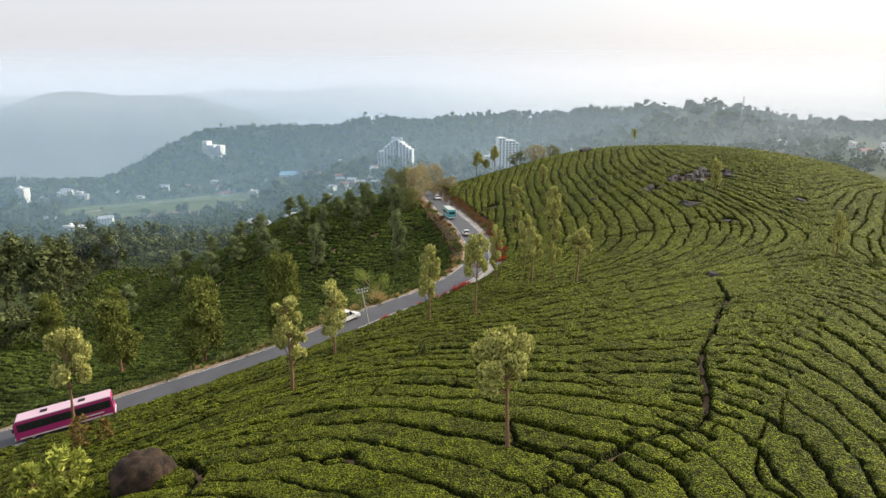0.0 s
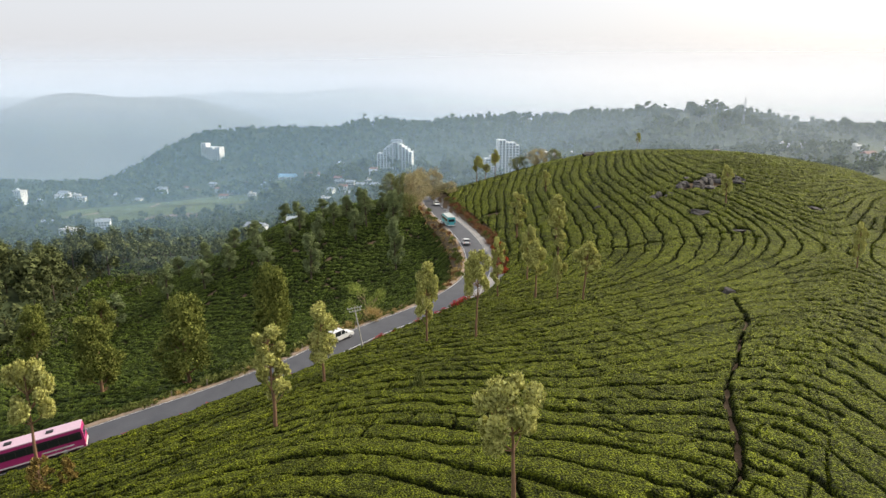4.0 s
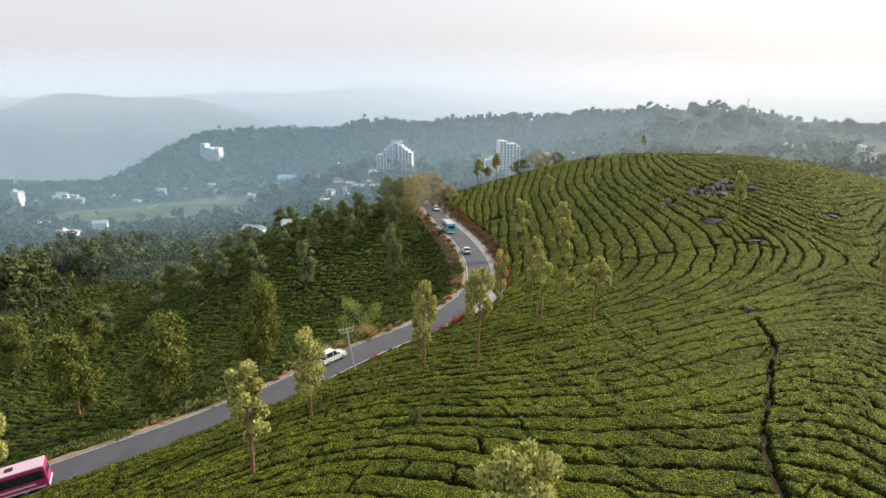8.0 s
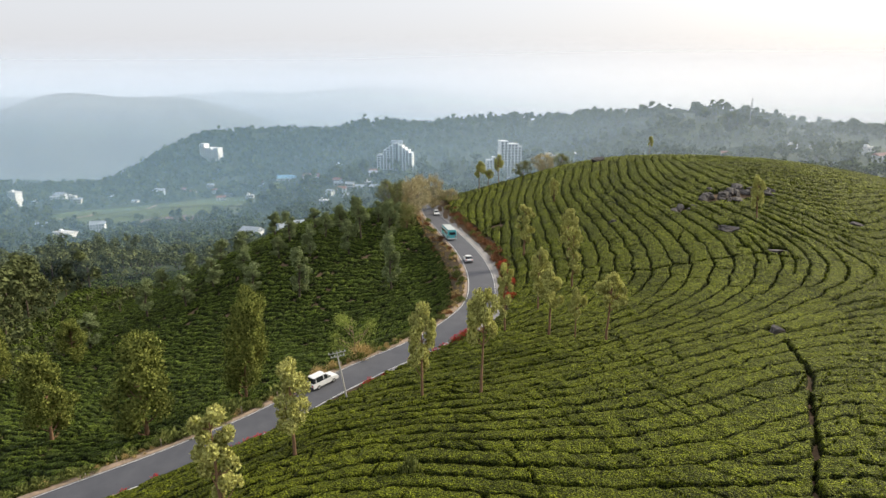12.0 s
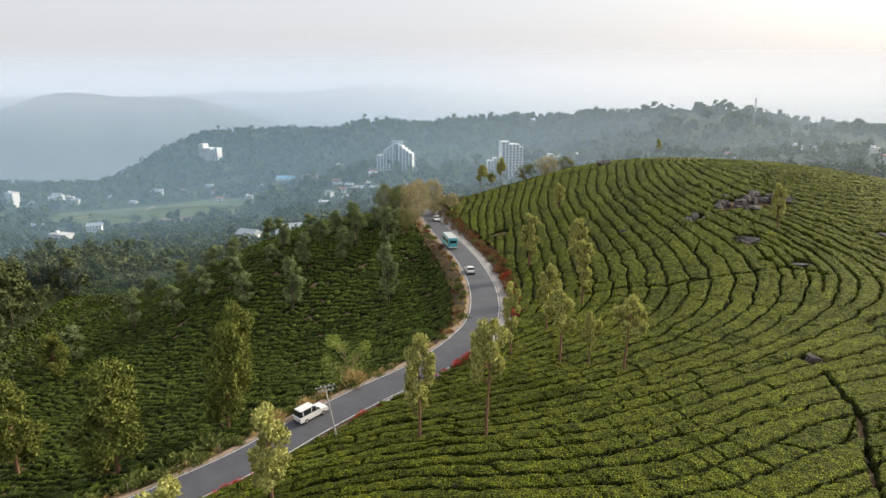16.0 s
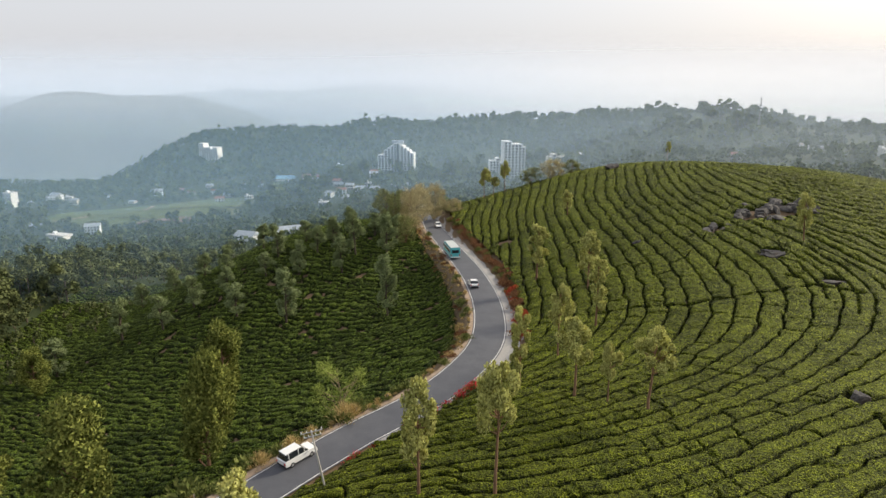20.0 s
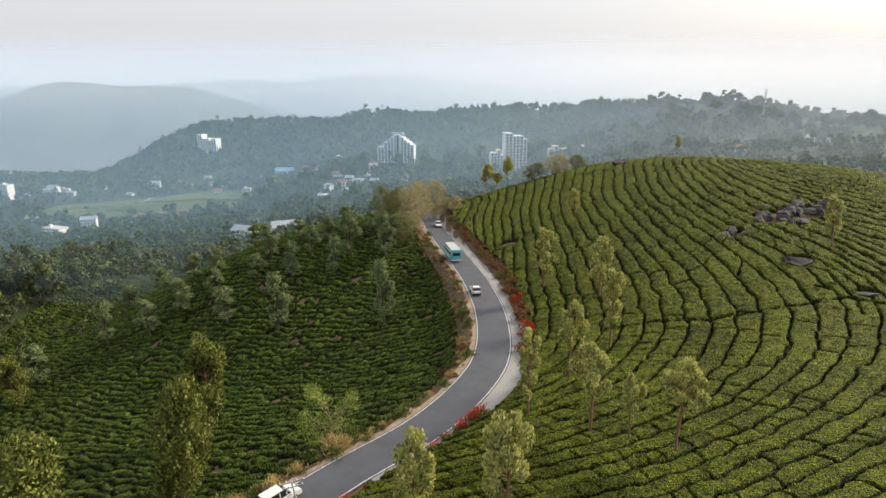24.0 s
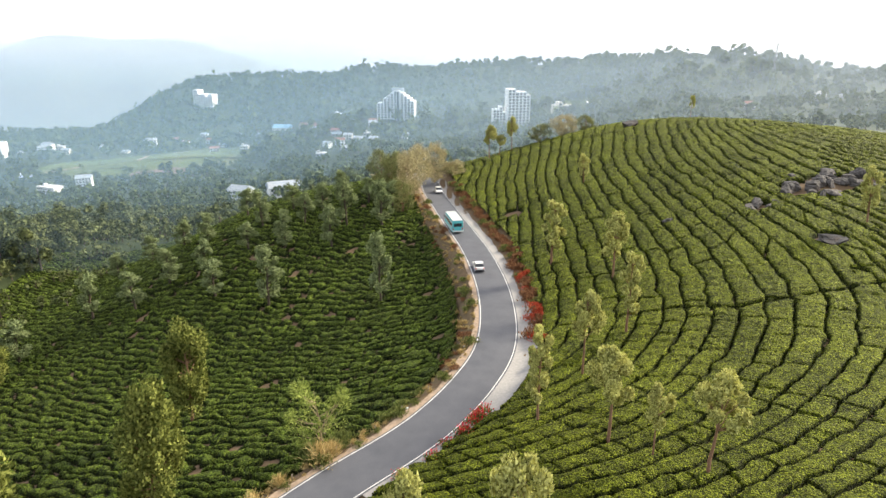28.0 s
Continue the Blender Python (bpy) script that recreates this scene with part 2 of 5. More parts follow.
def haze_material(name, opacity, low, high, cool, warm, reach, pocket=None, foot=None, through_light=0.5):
    """Sheet standing in for distance haze: scatters daylight, thins out with height."""
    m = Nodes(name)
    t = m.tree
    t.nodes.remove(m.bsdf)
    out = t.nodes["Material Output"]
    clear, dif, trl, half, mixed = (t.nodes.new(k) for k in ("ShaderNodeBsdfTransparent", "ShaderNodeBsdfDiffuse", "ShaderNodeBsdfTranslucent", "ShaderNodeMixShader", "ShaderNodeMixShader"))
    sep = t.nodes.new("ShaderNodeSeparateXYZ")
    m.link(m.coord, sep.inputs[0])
    side = t.nodes.new("ShaderNodeMapRange")               # sun glow put into the tint: thicker and whiter on its side
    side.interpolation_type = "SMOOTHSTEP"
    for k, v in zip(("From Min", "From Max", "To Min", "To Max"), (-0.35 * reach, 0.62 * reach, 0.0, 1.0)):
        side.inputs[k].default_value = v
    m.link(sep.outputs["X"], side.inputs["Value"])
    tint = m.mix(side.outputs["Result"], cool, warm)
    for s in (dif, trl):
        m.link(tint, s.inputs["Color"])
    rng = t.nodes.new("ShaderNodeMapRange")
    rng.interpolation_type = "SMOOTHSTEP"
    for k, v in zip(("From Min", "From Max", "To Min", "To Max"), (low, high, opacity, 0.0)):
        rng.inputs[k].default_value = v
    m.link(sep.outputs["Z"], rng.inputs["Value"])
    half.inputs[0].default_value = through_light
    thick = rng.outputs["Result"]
    if foot:                                               # far tilted sheet: thinner below its upper layer
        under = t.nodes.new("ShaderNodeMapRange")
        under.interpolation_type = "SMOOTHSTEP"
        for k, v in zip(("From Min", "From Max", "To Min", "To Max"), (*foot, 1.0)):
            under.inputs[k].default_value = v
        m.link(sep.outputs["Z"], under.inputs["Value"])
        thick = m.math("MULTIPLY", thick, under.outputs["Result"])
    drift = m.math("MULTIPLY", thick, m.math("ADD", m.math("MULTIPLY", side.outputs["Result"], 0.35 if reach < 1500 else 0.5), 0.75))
    if pocket:                                             # kept to the west, so no sheet edge crosses the tea hill
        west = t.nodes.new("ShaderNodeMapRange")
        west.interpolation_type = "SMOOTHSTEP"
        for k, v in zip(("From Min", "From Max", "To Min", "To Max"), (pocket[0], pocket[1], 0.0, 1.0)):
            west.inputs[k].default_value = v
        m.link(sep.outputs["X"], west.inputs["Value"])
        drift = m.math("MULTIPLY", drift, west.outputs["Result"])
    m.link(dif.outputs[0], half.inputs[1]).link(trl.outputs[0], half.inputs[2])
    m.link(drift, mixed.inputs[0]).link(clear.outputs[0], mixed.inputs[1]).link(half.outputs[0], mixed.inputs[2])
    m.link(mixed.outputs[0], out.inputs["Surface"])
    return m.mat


# one tea, tinted for its light: yellower sunlit slope, greener shaded slope
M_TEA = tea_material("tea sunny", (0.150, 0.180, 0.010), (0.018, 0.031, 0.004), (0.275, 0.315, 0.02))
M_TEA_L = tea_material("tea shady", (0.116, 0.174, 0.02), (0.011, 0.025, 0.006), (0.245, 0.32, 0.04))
M_GROUND = ground_material()
M_ASPHALT = asphalt_material()
M_LINE = simple("road paint", (0.62, 0.61, 0.58), 0.6, vary=0.3, scale=3)
M_GRAVEL = simple("gravel verge", (0.30, 0.285, 0.265), 0.95, vary=0.14, scale=2.5, bump=0.01)
M_DIRT = simple("dry dirt verge", (0.27, 0.20, 0.14), 0.95, vary=0.3, scale=1.8, bump=0.02)
M_OAK_LEAF = leaf_material("silver oak leaves", (0.19, 0.19, 0.05), (0.53, 0.52, 0.18))
# distance haze is mixed into the far oaks' leaf green
M_OAK_LEAF_F = leaf_material("hazed oak leaves", (0.075, 0.10, 0.045), (0.25, 0.295, 0.135))
M_OAK_LEAF_D = leaf_material("dark oak leaves", (0.045, 0.062, 0.014), (0.22, 0.24, 0.06))
M_BARK = bark_material("bark", (0.21, 0.12, 0.07))
M_BARK_D = bark_material("dark bark", (0.085, 0.065, 0.048))
M_BARK_PALE = bark_material("pale bark", (0.26, 0.19, 0.12))


# ---- small builders ----
def mesh_object(name, verts, faces, material, parent=None, smooth=False):
    me = bpy.data.meshes.new(name)
    me.from_pydata(verts, [], faces)
    me.materials.append(material)
    if smooth:
        me.shade_smooth()
    ob = new(name, me)
    if parent:
        ob.parent = parent
    return ob


def part(name, bm, material, parent, label=""):
    me = bpy.data.meshes.new(name)
    bm.to_mesh(me)
    bm.free()
    me.materials.append(material)
    ob = new(name, me)
    ob.parent = parent
    return tagged(ob, label) if label else ob


def grid_object(name, xs, ys, z, material, keep=None, attr=None, attr_name="flush_shade", smooth=True):
    """A sheet over the lines xs and ys; z, keep and attr are arrays of shape (len(ys), len(xs))."""
    nx, ny = len(xs), len(ys)
    gx, gy = (xs, ys) if np.ndim(xs) == 2 else np.meshgrid(xs, ys)
    if np.ndim(xs) == 2:
        ny, nx = xs.shape
    co = np.stack([gx, gy, z], -1).reshape(-1, 3)
    idx = np.arange(nx * ny).reshape(ny, nx)
    quads = np.stack([idx[:-1, :-1], idx[:-1, 1:], idx[1:, 1:], idx[1:, :-1]], -1).reshape(-1, 4)
    if keep is not None:
        k = keep.reshape(-1)
        quads = quads[k[quads].all(1)]
        used = np.zeros(len(co), bool)
        used[quads] = True
        renum = np.cumsum(used) - 1
        quads, co = renum[quads], co[used]
        attr = None if attr is None else attr.reshape(-1)[used]
    me = bpy.data.meshes.new(name)
    me.vertices.add(len(co))
    me.vertices.foreach_set("co", co.astype(np.float32).ravel())
    me.loops.add(quads.size)
    me.loops.foreach_set("vertex_index", quads.astype(np.int32).ravel())
    me.polygons.add(len(quads))
    me.polygons.foreach_set("loop_start", (np.arange(len(quads)) * 4).astype(np.int32))
    me.polygons.foreach_set("use_smooth", np.full(len(quads), smooth))
    if attr is not None:
        a = me.attributes.new(attr_name, "FLOAT", "POINT")
        a.data.foreach_set("value", np.asarray(attr, np.float32).ravel())
    me.update(calc_edges=True)
    me.materials.append(material)
    return new(name, me)


def value_noise(x, y, seed=0):
    """Smooth noise from -1 to 1 on unit cells."""
    def h(i, j):
        v = np.sin(i * 127.1 + j * 311.7 + seed * 74.7) * 43758.5453
        return v - np.floor(v)
    i, j = np.floor(x), np.floor(y)
    u, v = x - i, y - j
    u, v = u * u * (3 - 2 * u), v * v * (3 - 2 * v)
    a = h(i, j) * (1 - u) + h(i + 1, j) * u
    b = h(i, j + 1) * (1 - u) + h(i + 1, j + 1) * u
    return 2 * (a * (1 - v) + b * v) - 1


def cell_random(i, seed=0):
    v = np.sin(i * 12.9898 + seed * 78.233) * 43758.5453
    return v - np.floor(v)



# ---- ground, road, verges ----
def spread(a, b, fine, far, grow=1.12):
    """Lines from a to b every fine metres, then wider and wider out to far on both sides."""
    mid = list(np.arange(a, b + fine / 2, fine))
    out, step, p = [], fine, mid[-1]
    while p < far:
        step = min(step * grow, 60)
        p += step
        out.append(p)
    back, step, p = [], fine, mid[0]
    while p > -far:
        step = min(step * grow, 60)
        p -= step
        back.append(p)
    return np.array(back[::-1] + mid + out)


gx = spread(-112, 116, 2.0, 4700)
gy = spread(18, 275, 2.0, 4700)
GX, GY = np.meshgrid(gx, gy)
near_mask = (np.abs(GX) < 160) & (GY > 0) & (GY < 330)
RD, RZ = np.full(GX.shape, 1e3), np.zeros(GX.shape)
RD[near_mask], RZ[near_mask] = road_at(GX[near_mask], GY[near_mask])
GZ = ground_z(GX, GY, (RD, RZ))
GZ = GZ + 0.08 * value_noise(GX / 2.3, GY / 2.3) * (np.abs(RD) > 5)
grass = 0.2 + 0.8 * ease(96, 122, np.abs(GX)) + 0.8 * ease(250, 275, GY)
grass = np.clip(np.where((RD < -4) & (RD > -9), 0.35, grass), 0, 1)
ground = grid_object("ground", GX, GY, GZ, M_GROUND, attr=grass, attr_name="grass")
tagged(ground, "brown soil and dark green hillside ground running into the valley", "ground", kind="structure")


def strip(name, left, right, lift, material, label, category, crown=0.0, n=6, first=0, last=None, edge=0.0, drape=False):
    """A strip along the road between two distances from its centre line (to the right positive)."""
    L, T = LINE[first:last], LINE_T[first:last]
    nrm = np.stack([T[:, 1], -T[:, 0]], -1)
    l = np.broadcast_to(left, len(L)) if np.ndim(left) == 0 else left[first:last]
    r = np.broadcast_to(right, len(L)) if np.ndim(right) == 0 else right[first:last]
    u = np.linspace(0, 1, n)
    off = l[:, None] + (r - l)[:, None] * u
    if edge:
        wob = value_noise(np.arange(len(L)) / 2.1, np.zeros(len(L)) + 3, 5) * edge
        off[:, -1] += wob
        off[:, 0] += value_noise(np.arange(len(L)) / 1.7, np.zeros(len(L)) + 9, 2) * edge * (abs(np.mean(l)) > abs(np.mean(r)))
    X = L[:, :1] + nrm[:, :1] * off
    Y = L[:, 1:2] + nrm[:, 1:2] * off
    Z = L[:, 2:3] + lift + crown * (1 - (off / 3.0) ** 2)
    if drape:
        Z = np.maximum(Z, ground_z(X, Y) + 0.12 * np.minimum(1, 3 * u))
    ob = grid_object(name, X, Y, Z, material)
    return tagged(ob, label, category, kind="structure")


road = strip("road", -2.95, 2.95, 0.0, M_ASPHALT, "grey asphalt hill road with white edge lines", "road", crown=0.06, n=9)
strip("road_line", -2.76, -2.65, 0.012, M_LINE, "white painted edge line", "road line", crown=0.06, n=2)
strip("road_line", 2.65, 2.76, 0.012, M_LINE, "white painted edge line", "road line", crown=0.06, n=2)
s_line = np.r_[0, np.cumsum(np.linalg.norm(np.diff(LINE[:, :2], axis=0), axis=1))]
BEND = int(np.argmin(np.hypot(LINE[:, 0] - 8.2, LINE[:, 1] - 144.7)))
START = int(np.argmin(np.hypot(LINE[:, 0] + 4, LINE[:, 1] - 115)))
wide = 3.0 + 2.6 * np.exp(-((s_line - s_line[BEND] + 12) / 26.0) ** 2) + 1.3 * ease(s_line[BEND] - 5, s_line[BEND] + 20, s_line) + 0.35
strip("verge", 2.93, wide, -0.015, M_GRAVEL, "pale grey gravel verge beside the road", "verge", n=7, first=START - 8, last=len(LINE) - 22, edge=0.25, drape=True)
strip("verge", -2.93, np.full(len(LINE), -3.75), -0.015, M_DIRT, "bare brown dirt verge along the road", "verge", n=5, edge=0.35, drape=True)



# ---- tea ----
def tea_sheet(name, x0, x1, y0, y1, step, left, material, label):
    xs, ys = np.arange(x0, x1, step), np.arange(y0, y1, step)
    X, Y = np.meshgrid(xs, ys)
    rd, rz = road_at(X, Y)
    base = ground_z(X, Y, (rd, rz))
    wx = X + 0.4 * value_noise(X / 3.1, Y / 3.1, 1) + 0.2 * value_noise(X / 1.1, Y / 1.1, 3)
    wy = Y + 0.4 * value_noise(X / 3.1, Y / 3.1, 2) + 0.2 * value_noise(X / 1.1, Y / 1.1, 4)
    if left:
        wx = wx + 0.8 * value_noise(X / 2.2, Y / 2.2, 51)
        wy = wy + 0.8 * value_noise(X / 2.2, Y / 2.2, 52)
    if left:
        across = 0.90 * wy + 0.43 * wx + 1.6 * value_noise(X / 17, Y / 17, 3)
        along = 0.90 * wx - 0.43 * wy
        space, gap, cut, length = 1.8, 0.17, 0.15, 3.2
    else:
        across = row_field(wx, wy)
        e = 0.5
        ga = (row_field(X + e, Y) - row_field(X - e, Y)), (row_field(X, Y + e) - row_field(X, Y - e))
        gm = np.hypot(*ga)
        dense = np.where(gm < 0.14, 3.0, np.where(gm < 0.25, 2.0, 1.0))      # wide rows are parted again
        across = across * dense
        along = (wx * ga[1] - wy * ga[0]) / np.maximum(gm, 0.08)
        gm = gm * dense
        space, gap, cut, length = 1.0, 0.125, 0.1, 8.0
    u = across / space
    row = np.floor(u)
    dist = np.minimum(u - row, 1 - u + row) * space
    if not left:
        dist = dist / np.clip(gm, 0.2, 1.0)
    # breaks along a row, at different places in each row
    v = along / length + 17.3 * cell_random(row, 2)
    seg = np.floor(v)
    shift = 0.6 * (cell_random(seg + 31 * row, 4) - 0.5)
    dv = np.abs(v - seg - 0.5 - shift) * length
    keep_break = cell_random(seg * 3 + row * 7, 9) < (0.92 if left else 0.6)
    dv = np.where(keep_break, dv, 9.0)
    wgap = np.maximum(gap * (0.75 + 0.5 * cell_random(row, 7)) + 0.07 * value_noise(X / 0.8, Y / 0.8, 8), 0.42 * step)
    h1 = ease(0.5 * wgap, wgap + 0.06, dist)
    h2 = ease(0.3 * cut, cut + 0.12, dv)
    h2 = np.maximum(h2, 0.0)
    # missing bushes
    hole = (cell_random(seg * 13 + row * 5, 12) < (0.05 if left else 0.0)) & keep_break
    hgt = np.minimum(h1, h2)
    hgt = np.where(hole & (np.abs(v - seg - 0.5 - shift) * length < 1.1), 0.1 * hgt, hgt)
    tall = BUSH * (0.86 + 0.28 * cell_random(seg + 17 * row, 5))
    dome = 1 - (0.36 if left else 0.16) * (1 - ease(0, 0.85, dist))
    top = hgt * tall * dome
    top = top + hgt * (0.13 * value_noise(X / 0.7, Y / 0.7, 6) + 0.06 * value_noise(X / 0.27, Y / 0.27, 11))
    bare = bare_ground(X, Y, rd, left)
    top = top * bare
    # lower towards the gap edges, so hedge-side shade goes into the colour
    flush_shade = np.clip(hgt * bare * (0.48 + 0.52 * ease(*((0.08, 0.5) if left else (0.05, 0.3)), dist)) + 0.12 * value_noise(X / 0.6, Y / 0.6, 14) * hgt, 0, 1)
    flush_shade = flush_shade * (0.84 + 0.3 * cell_random(seg + 11 * row, 21) * hgt)
    if left:
        inside = (rd < -6.2) & (X > -138 + 12 * value_noise(X * 0 + 1, Y / 23)) & (Y < 276)
    else:
        inside = rd > right_edge(X, Y)
    ob = grid_object(name, xs, ys, base - 0.1 + top, material, keep=inside, attr=flush_shade)
    return tagged(ob, label, "tea bushes", kind="stuff")


def right_edge(x, y):
    """How far from the road's centre the tea begins on its right."""
    e = 4.0 + 2.3 * ease(112, 125, y) - 0.2 * ease(150, 165, y) + 1.6 * ease(165, 185, y) - 1.5 * ease(205, 230, y)
    return e + 0.4 * value_noise(x / 1.5, y / 1.5, 30)


PATHS = [[(44.3, 97.8), (40.7, 86.1), (35.5, 77), (31.3, 68.7), (28, 63.5), (25.9, 58.9), (23.5, 51.7), (21.1, 45.6), (18.8, 43.5)],
         [(18.8, 43.5), (17.1, 43.5), (13.2, 41.8), (11.2, 40.2), (8.4, 38.2), (5, 36)],
         [(24.6, 137.4), (31.9, 136.6), (38.5, 134.5), (46.2, 135.3), (52.4, 135.9), (59.5, 137.8), (66, 134)],
         [(-25, 48.8), (-22, 48.4), (-19.7, 45.5), (-19.6, 42.3)]]
LEFT_PATHS = [[(-96.3, 203.1), (-87.6, 202.8), (-78.0, 203.7), (-69.8, 202.3), (-63.3, 200.7), (-61.0, 202.3), (-61.9, 205.8)]]
STONES = [(45.2, 102.4, 1.2), (59.4, 150.6, 2.4), (54.5, 165.1, 2.2), (64, 169.4, 3.8), (70, 170.5, 4.8), (75.5, 171, 3.4), (57.5, 257, 2.0), (86.6, 151.8, 1.5), (15.8, 199, 2.6), (-26.3, 47.4, 2.6), (64, 139, 1.6)]


def bare_ground(x, y, rd, left):
    """0 on trodden paths and round rocks, 1 in the tea."""
    m = np.ones(x.shape)
    for path in LEFT_PATHS if left else PATHS:
        for (ax, ay), (bx, by) in zip(path[:-1], path[1:]):
            dx, dy = bx - ax, by - ay
            t = np.clip(((x - ax) * dx + (y - ay) * dy) / (dx * dx + dy * dy), 0, 1)
            d = np.hypot(x - ax - t * dx, y - ay - t * dy) + 0.25 * value_noise(x / 1.1, y / 1.1, 40)
            m = np.minimum(m, ease(0.3, 0.8, d) if left else ease(0.08, 0.42, d))
    if left:
        return m
    for sx, sy, r in STONES:
        d = np.hypot(x - sx, (y - sy)) + 0.5 * value_noise(x / 1.7, y / 1.7, 41)
        m = np.minimum(m, ease(r * 0.75, r * 0.75 + 0.8, d))
    return m


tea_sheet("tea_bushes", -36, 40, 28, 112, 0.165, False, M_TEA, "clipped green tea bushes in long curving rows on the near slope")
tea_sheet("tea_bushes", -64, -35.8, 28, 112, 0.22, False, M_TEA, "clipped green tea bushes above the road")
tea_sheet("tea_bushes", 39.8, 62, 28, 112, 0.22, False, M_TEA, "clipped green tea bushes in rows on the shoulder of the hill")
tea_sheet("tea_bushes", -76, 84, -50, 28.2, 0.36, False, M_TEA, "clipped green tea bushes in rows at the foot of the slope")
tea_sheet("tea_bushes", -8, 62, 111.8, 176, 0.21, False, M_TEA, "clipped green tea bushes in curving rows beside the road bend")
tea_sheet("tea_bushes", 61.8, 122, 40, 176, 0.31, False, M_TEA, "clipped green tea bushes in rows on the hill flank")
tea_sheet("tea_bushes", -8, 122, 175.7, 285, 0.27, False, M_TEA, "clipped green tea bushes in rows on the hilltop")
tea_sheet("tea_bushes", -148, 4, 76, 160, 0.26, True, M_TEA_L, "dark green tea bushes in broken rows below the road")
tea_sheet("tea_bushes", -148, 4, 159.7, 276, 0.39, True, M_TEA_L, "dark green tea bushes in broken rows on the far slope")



# ---- trees ----
rng = np.random.default_rng(7)


def tube(path, radii, sides=7):
    """Vertices and faces of a round limb along a path of points."""
    path, verts, faces = np.array(path, float), [], []
    for i, (p, r) in enumerate(zip(path, radii)):
        d = path[min(i + 1, len(path) - 1)] - path[max(i - 1, 0)]
        d /= np.linalg.norm(d) + 1e-9
        a = np.cross(d, (0.31, 0.95, 0.05))
        a /= np.linalg.norm(a)
        b = np.cross(d, a)
        for k in range(sides):
            w = 2 * math.pi * k / sides
            verts.append(tuple(p + r * (math.cos(w) * a + math.sin(w) * b)))
        if i:
            o = (i - 1) * sides
            faces += [(o + k, o + (k + 1) % sides, o + sides + (k + 1) % sides, o + sides + k) for k in range(sides)]
    faces.append(tuple(range((len(path) - 1) * sides, len(path) * sides)))
    return verts, faces


def join_parts(pieces):
    verts, faces = [], []
    for v, f in pieces:
        o = len(verts)
        verts += v
        faces += [tuple(i + o for i in q) for q in f]
    return verts, faces


def leaf_quads(centres, axes, length, width, r, normals=None):
    """Bent leaf blades at the centres, pointing along the axes: a folded lozenge each."""
    n = len(centres)
    side = np.cross(axes, r.normal(size=(n, 3)) if normals is None else normals)
    side /= np.linalg.norm(side, axis=1)[:, None] + 1e-9
    up = np.cross(side, axes)
    L = (length * r.uniform(0.7, 1.3, n))[:, None]
    W = (width * r.uniform(0.7, 1.3, n))[:, None]
    a = centres - axes * L * 0.5
    m = centres + up * L * 0.08
    b = centres + axes * L * 0.5 - up * L * 0.12
    v = np.stack([a, m + side * W * 0.5, b, m - side * W * 0.5], 1)
    return v.reshape(-1, 3), np.arange(4 * n).reshape(-1, 4)


def raw_mesh(name, verts, quads, material):
    me = bpy.data.meshes.new(name)
    me.vertices.add(len(verts))
    me.vertices.foreach_set("co", np.asarray(verts, np.float32).ravel())
    me.loops.add(quads.size)
    me.loops.foreach_set("vertex_index", quads.astype(np.int32).ravel())
    me.polygons.add(len(quads))
    me.polygons.foreach_set("loop_start", (np.arange(len(quads)) * 4).astype(np.int32))
    me.update(calc_edges=True)
    me.materials.append(material)
    return me


def copy_at(src, m):
    """A copy of a thing at the pose m, whatever the scale of the thing itself."""
    return copy_thing(src, m @ Matrix.Diagonal((1 / src.scale.x, 1 / src.scale.y, 1 / src.scale.z, 1)))


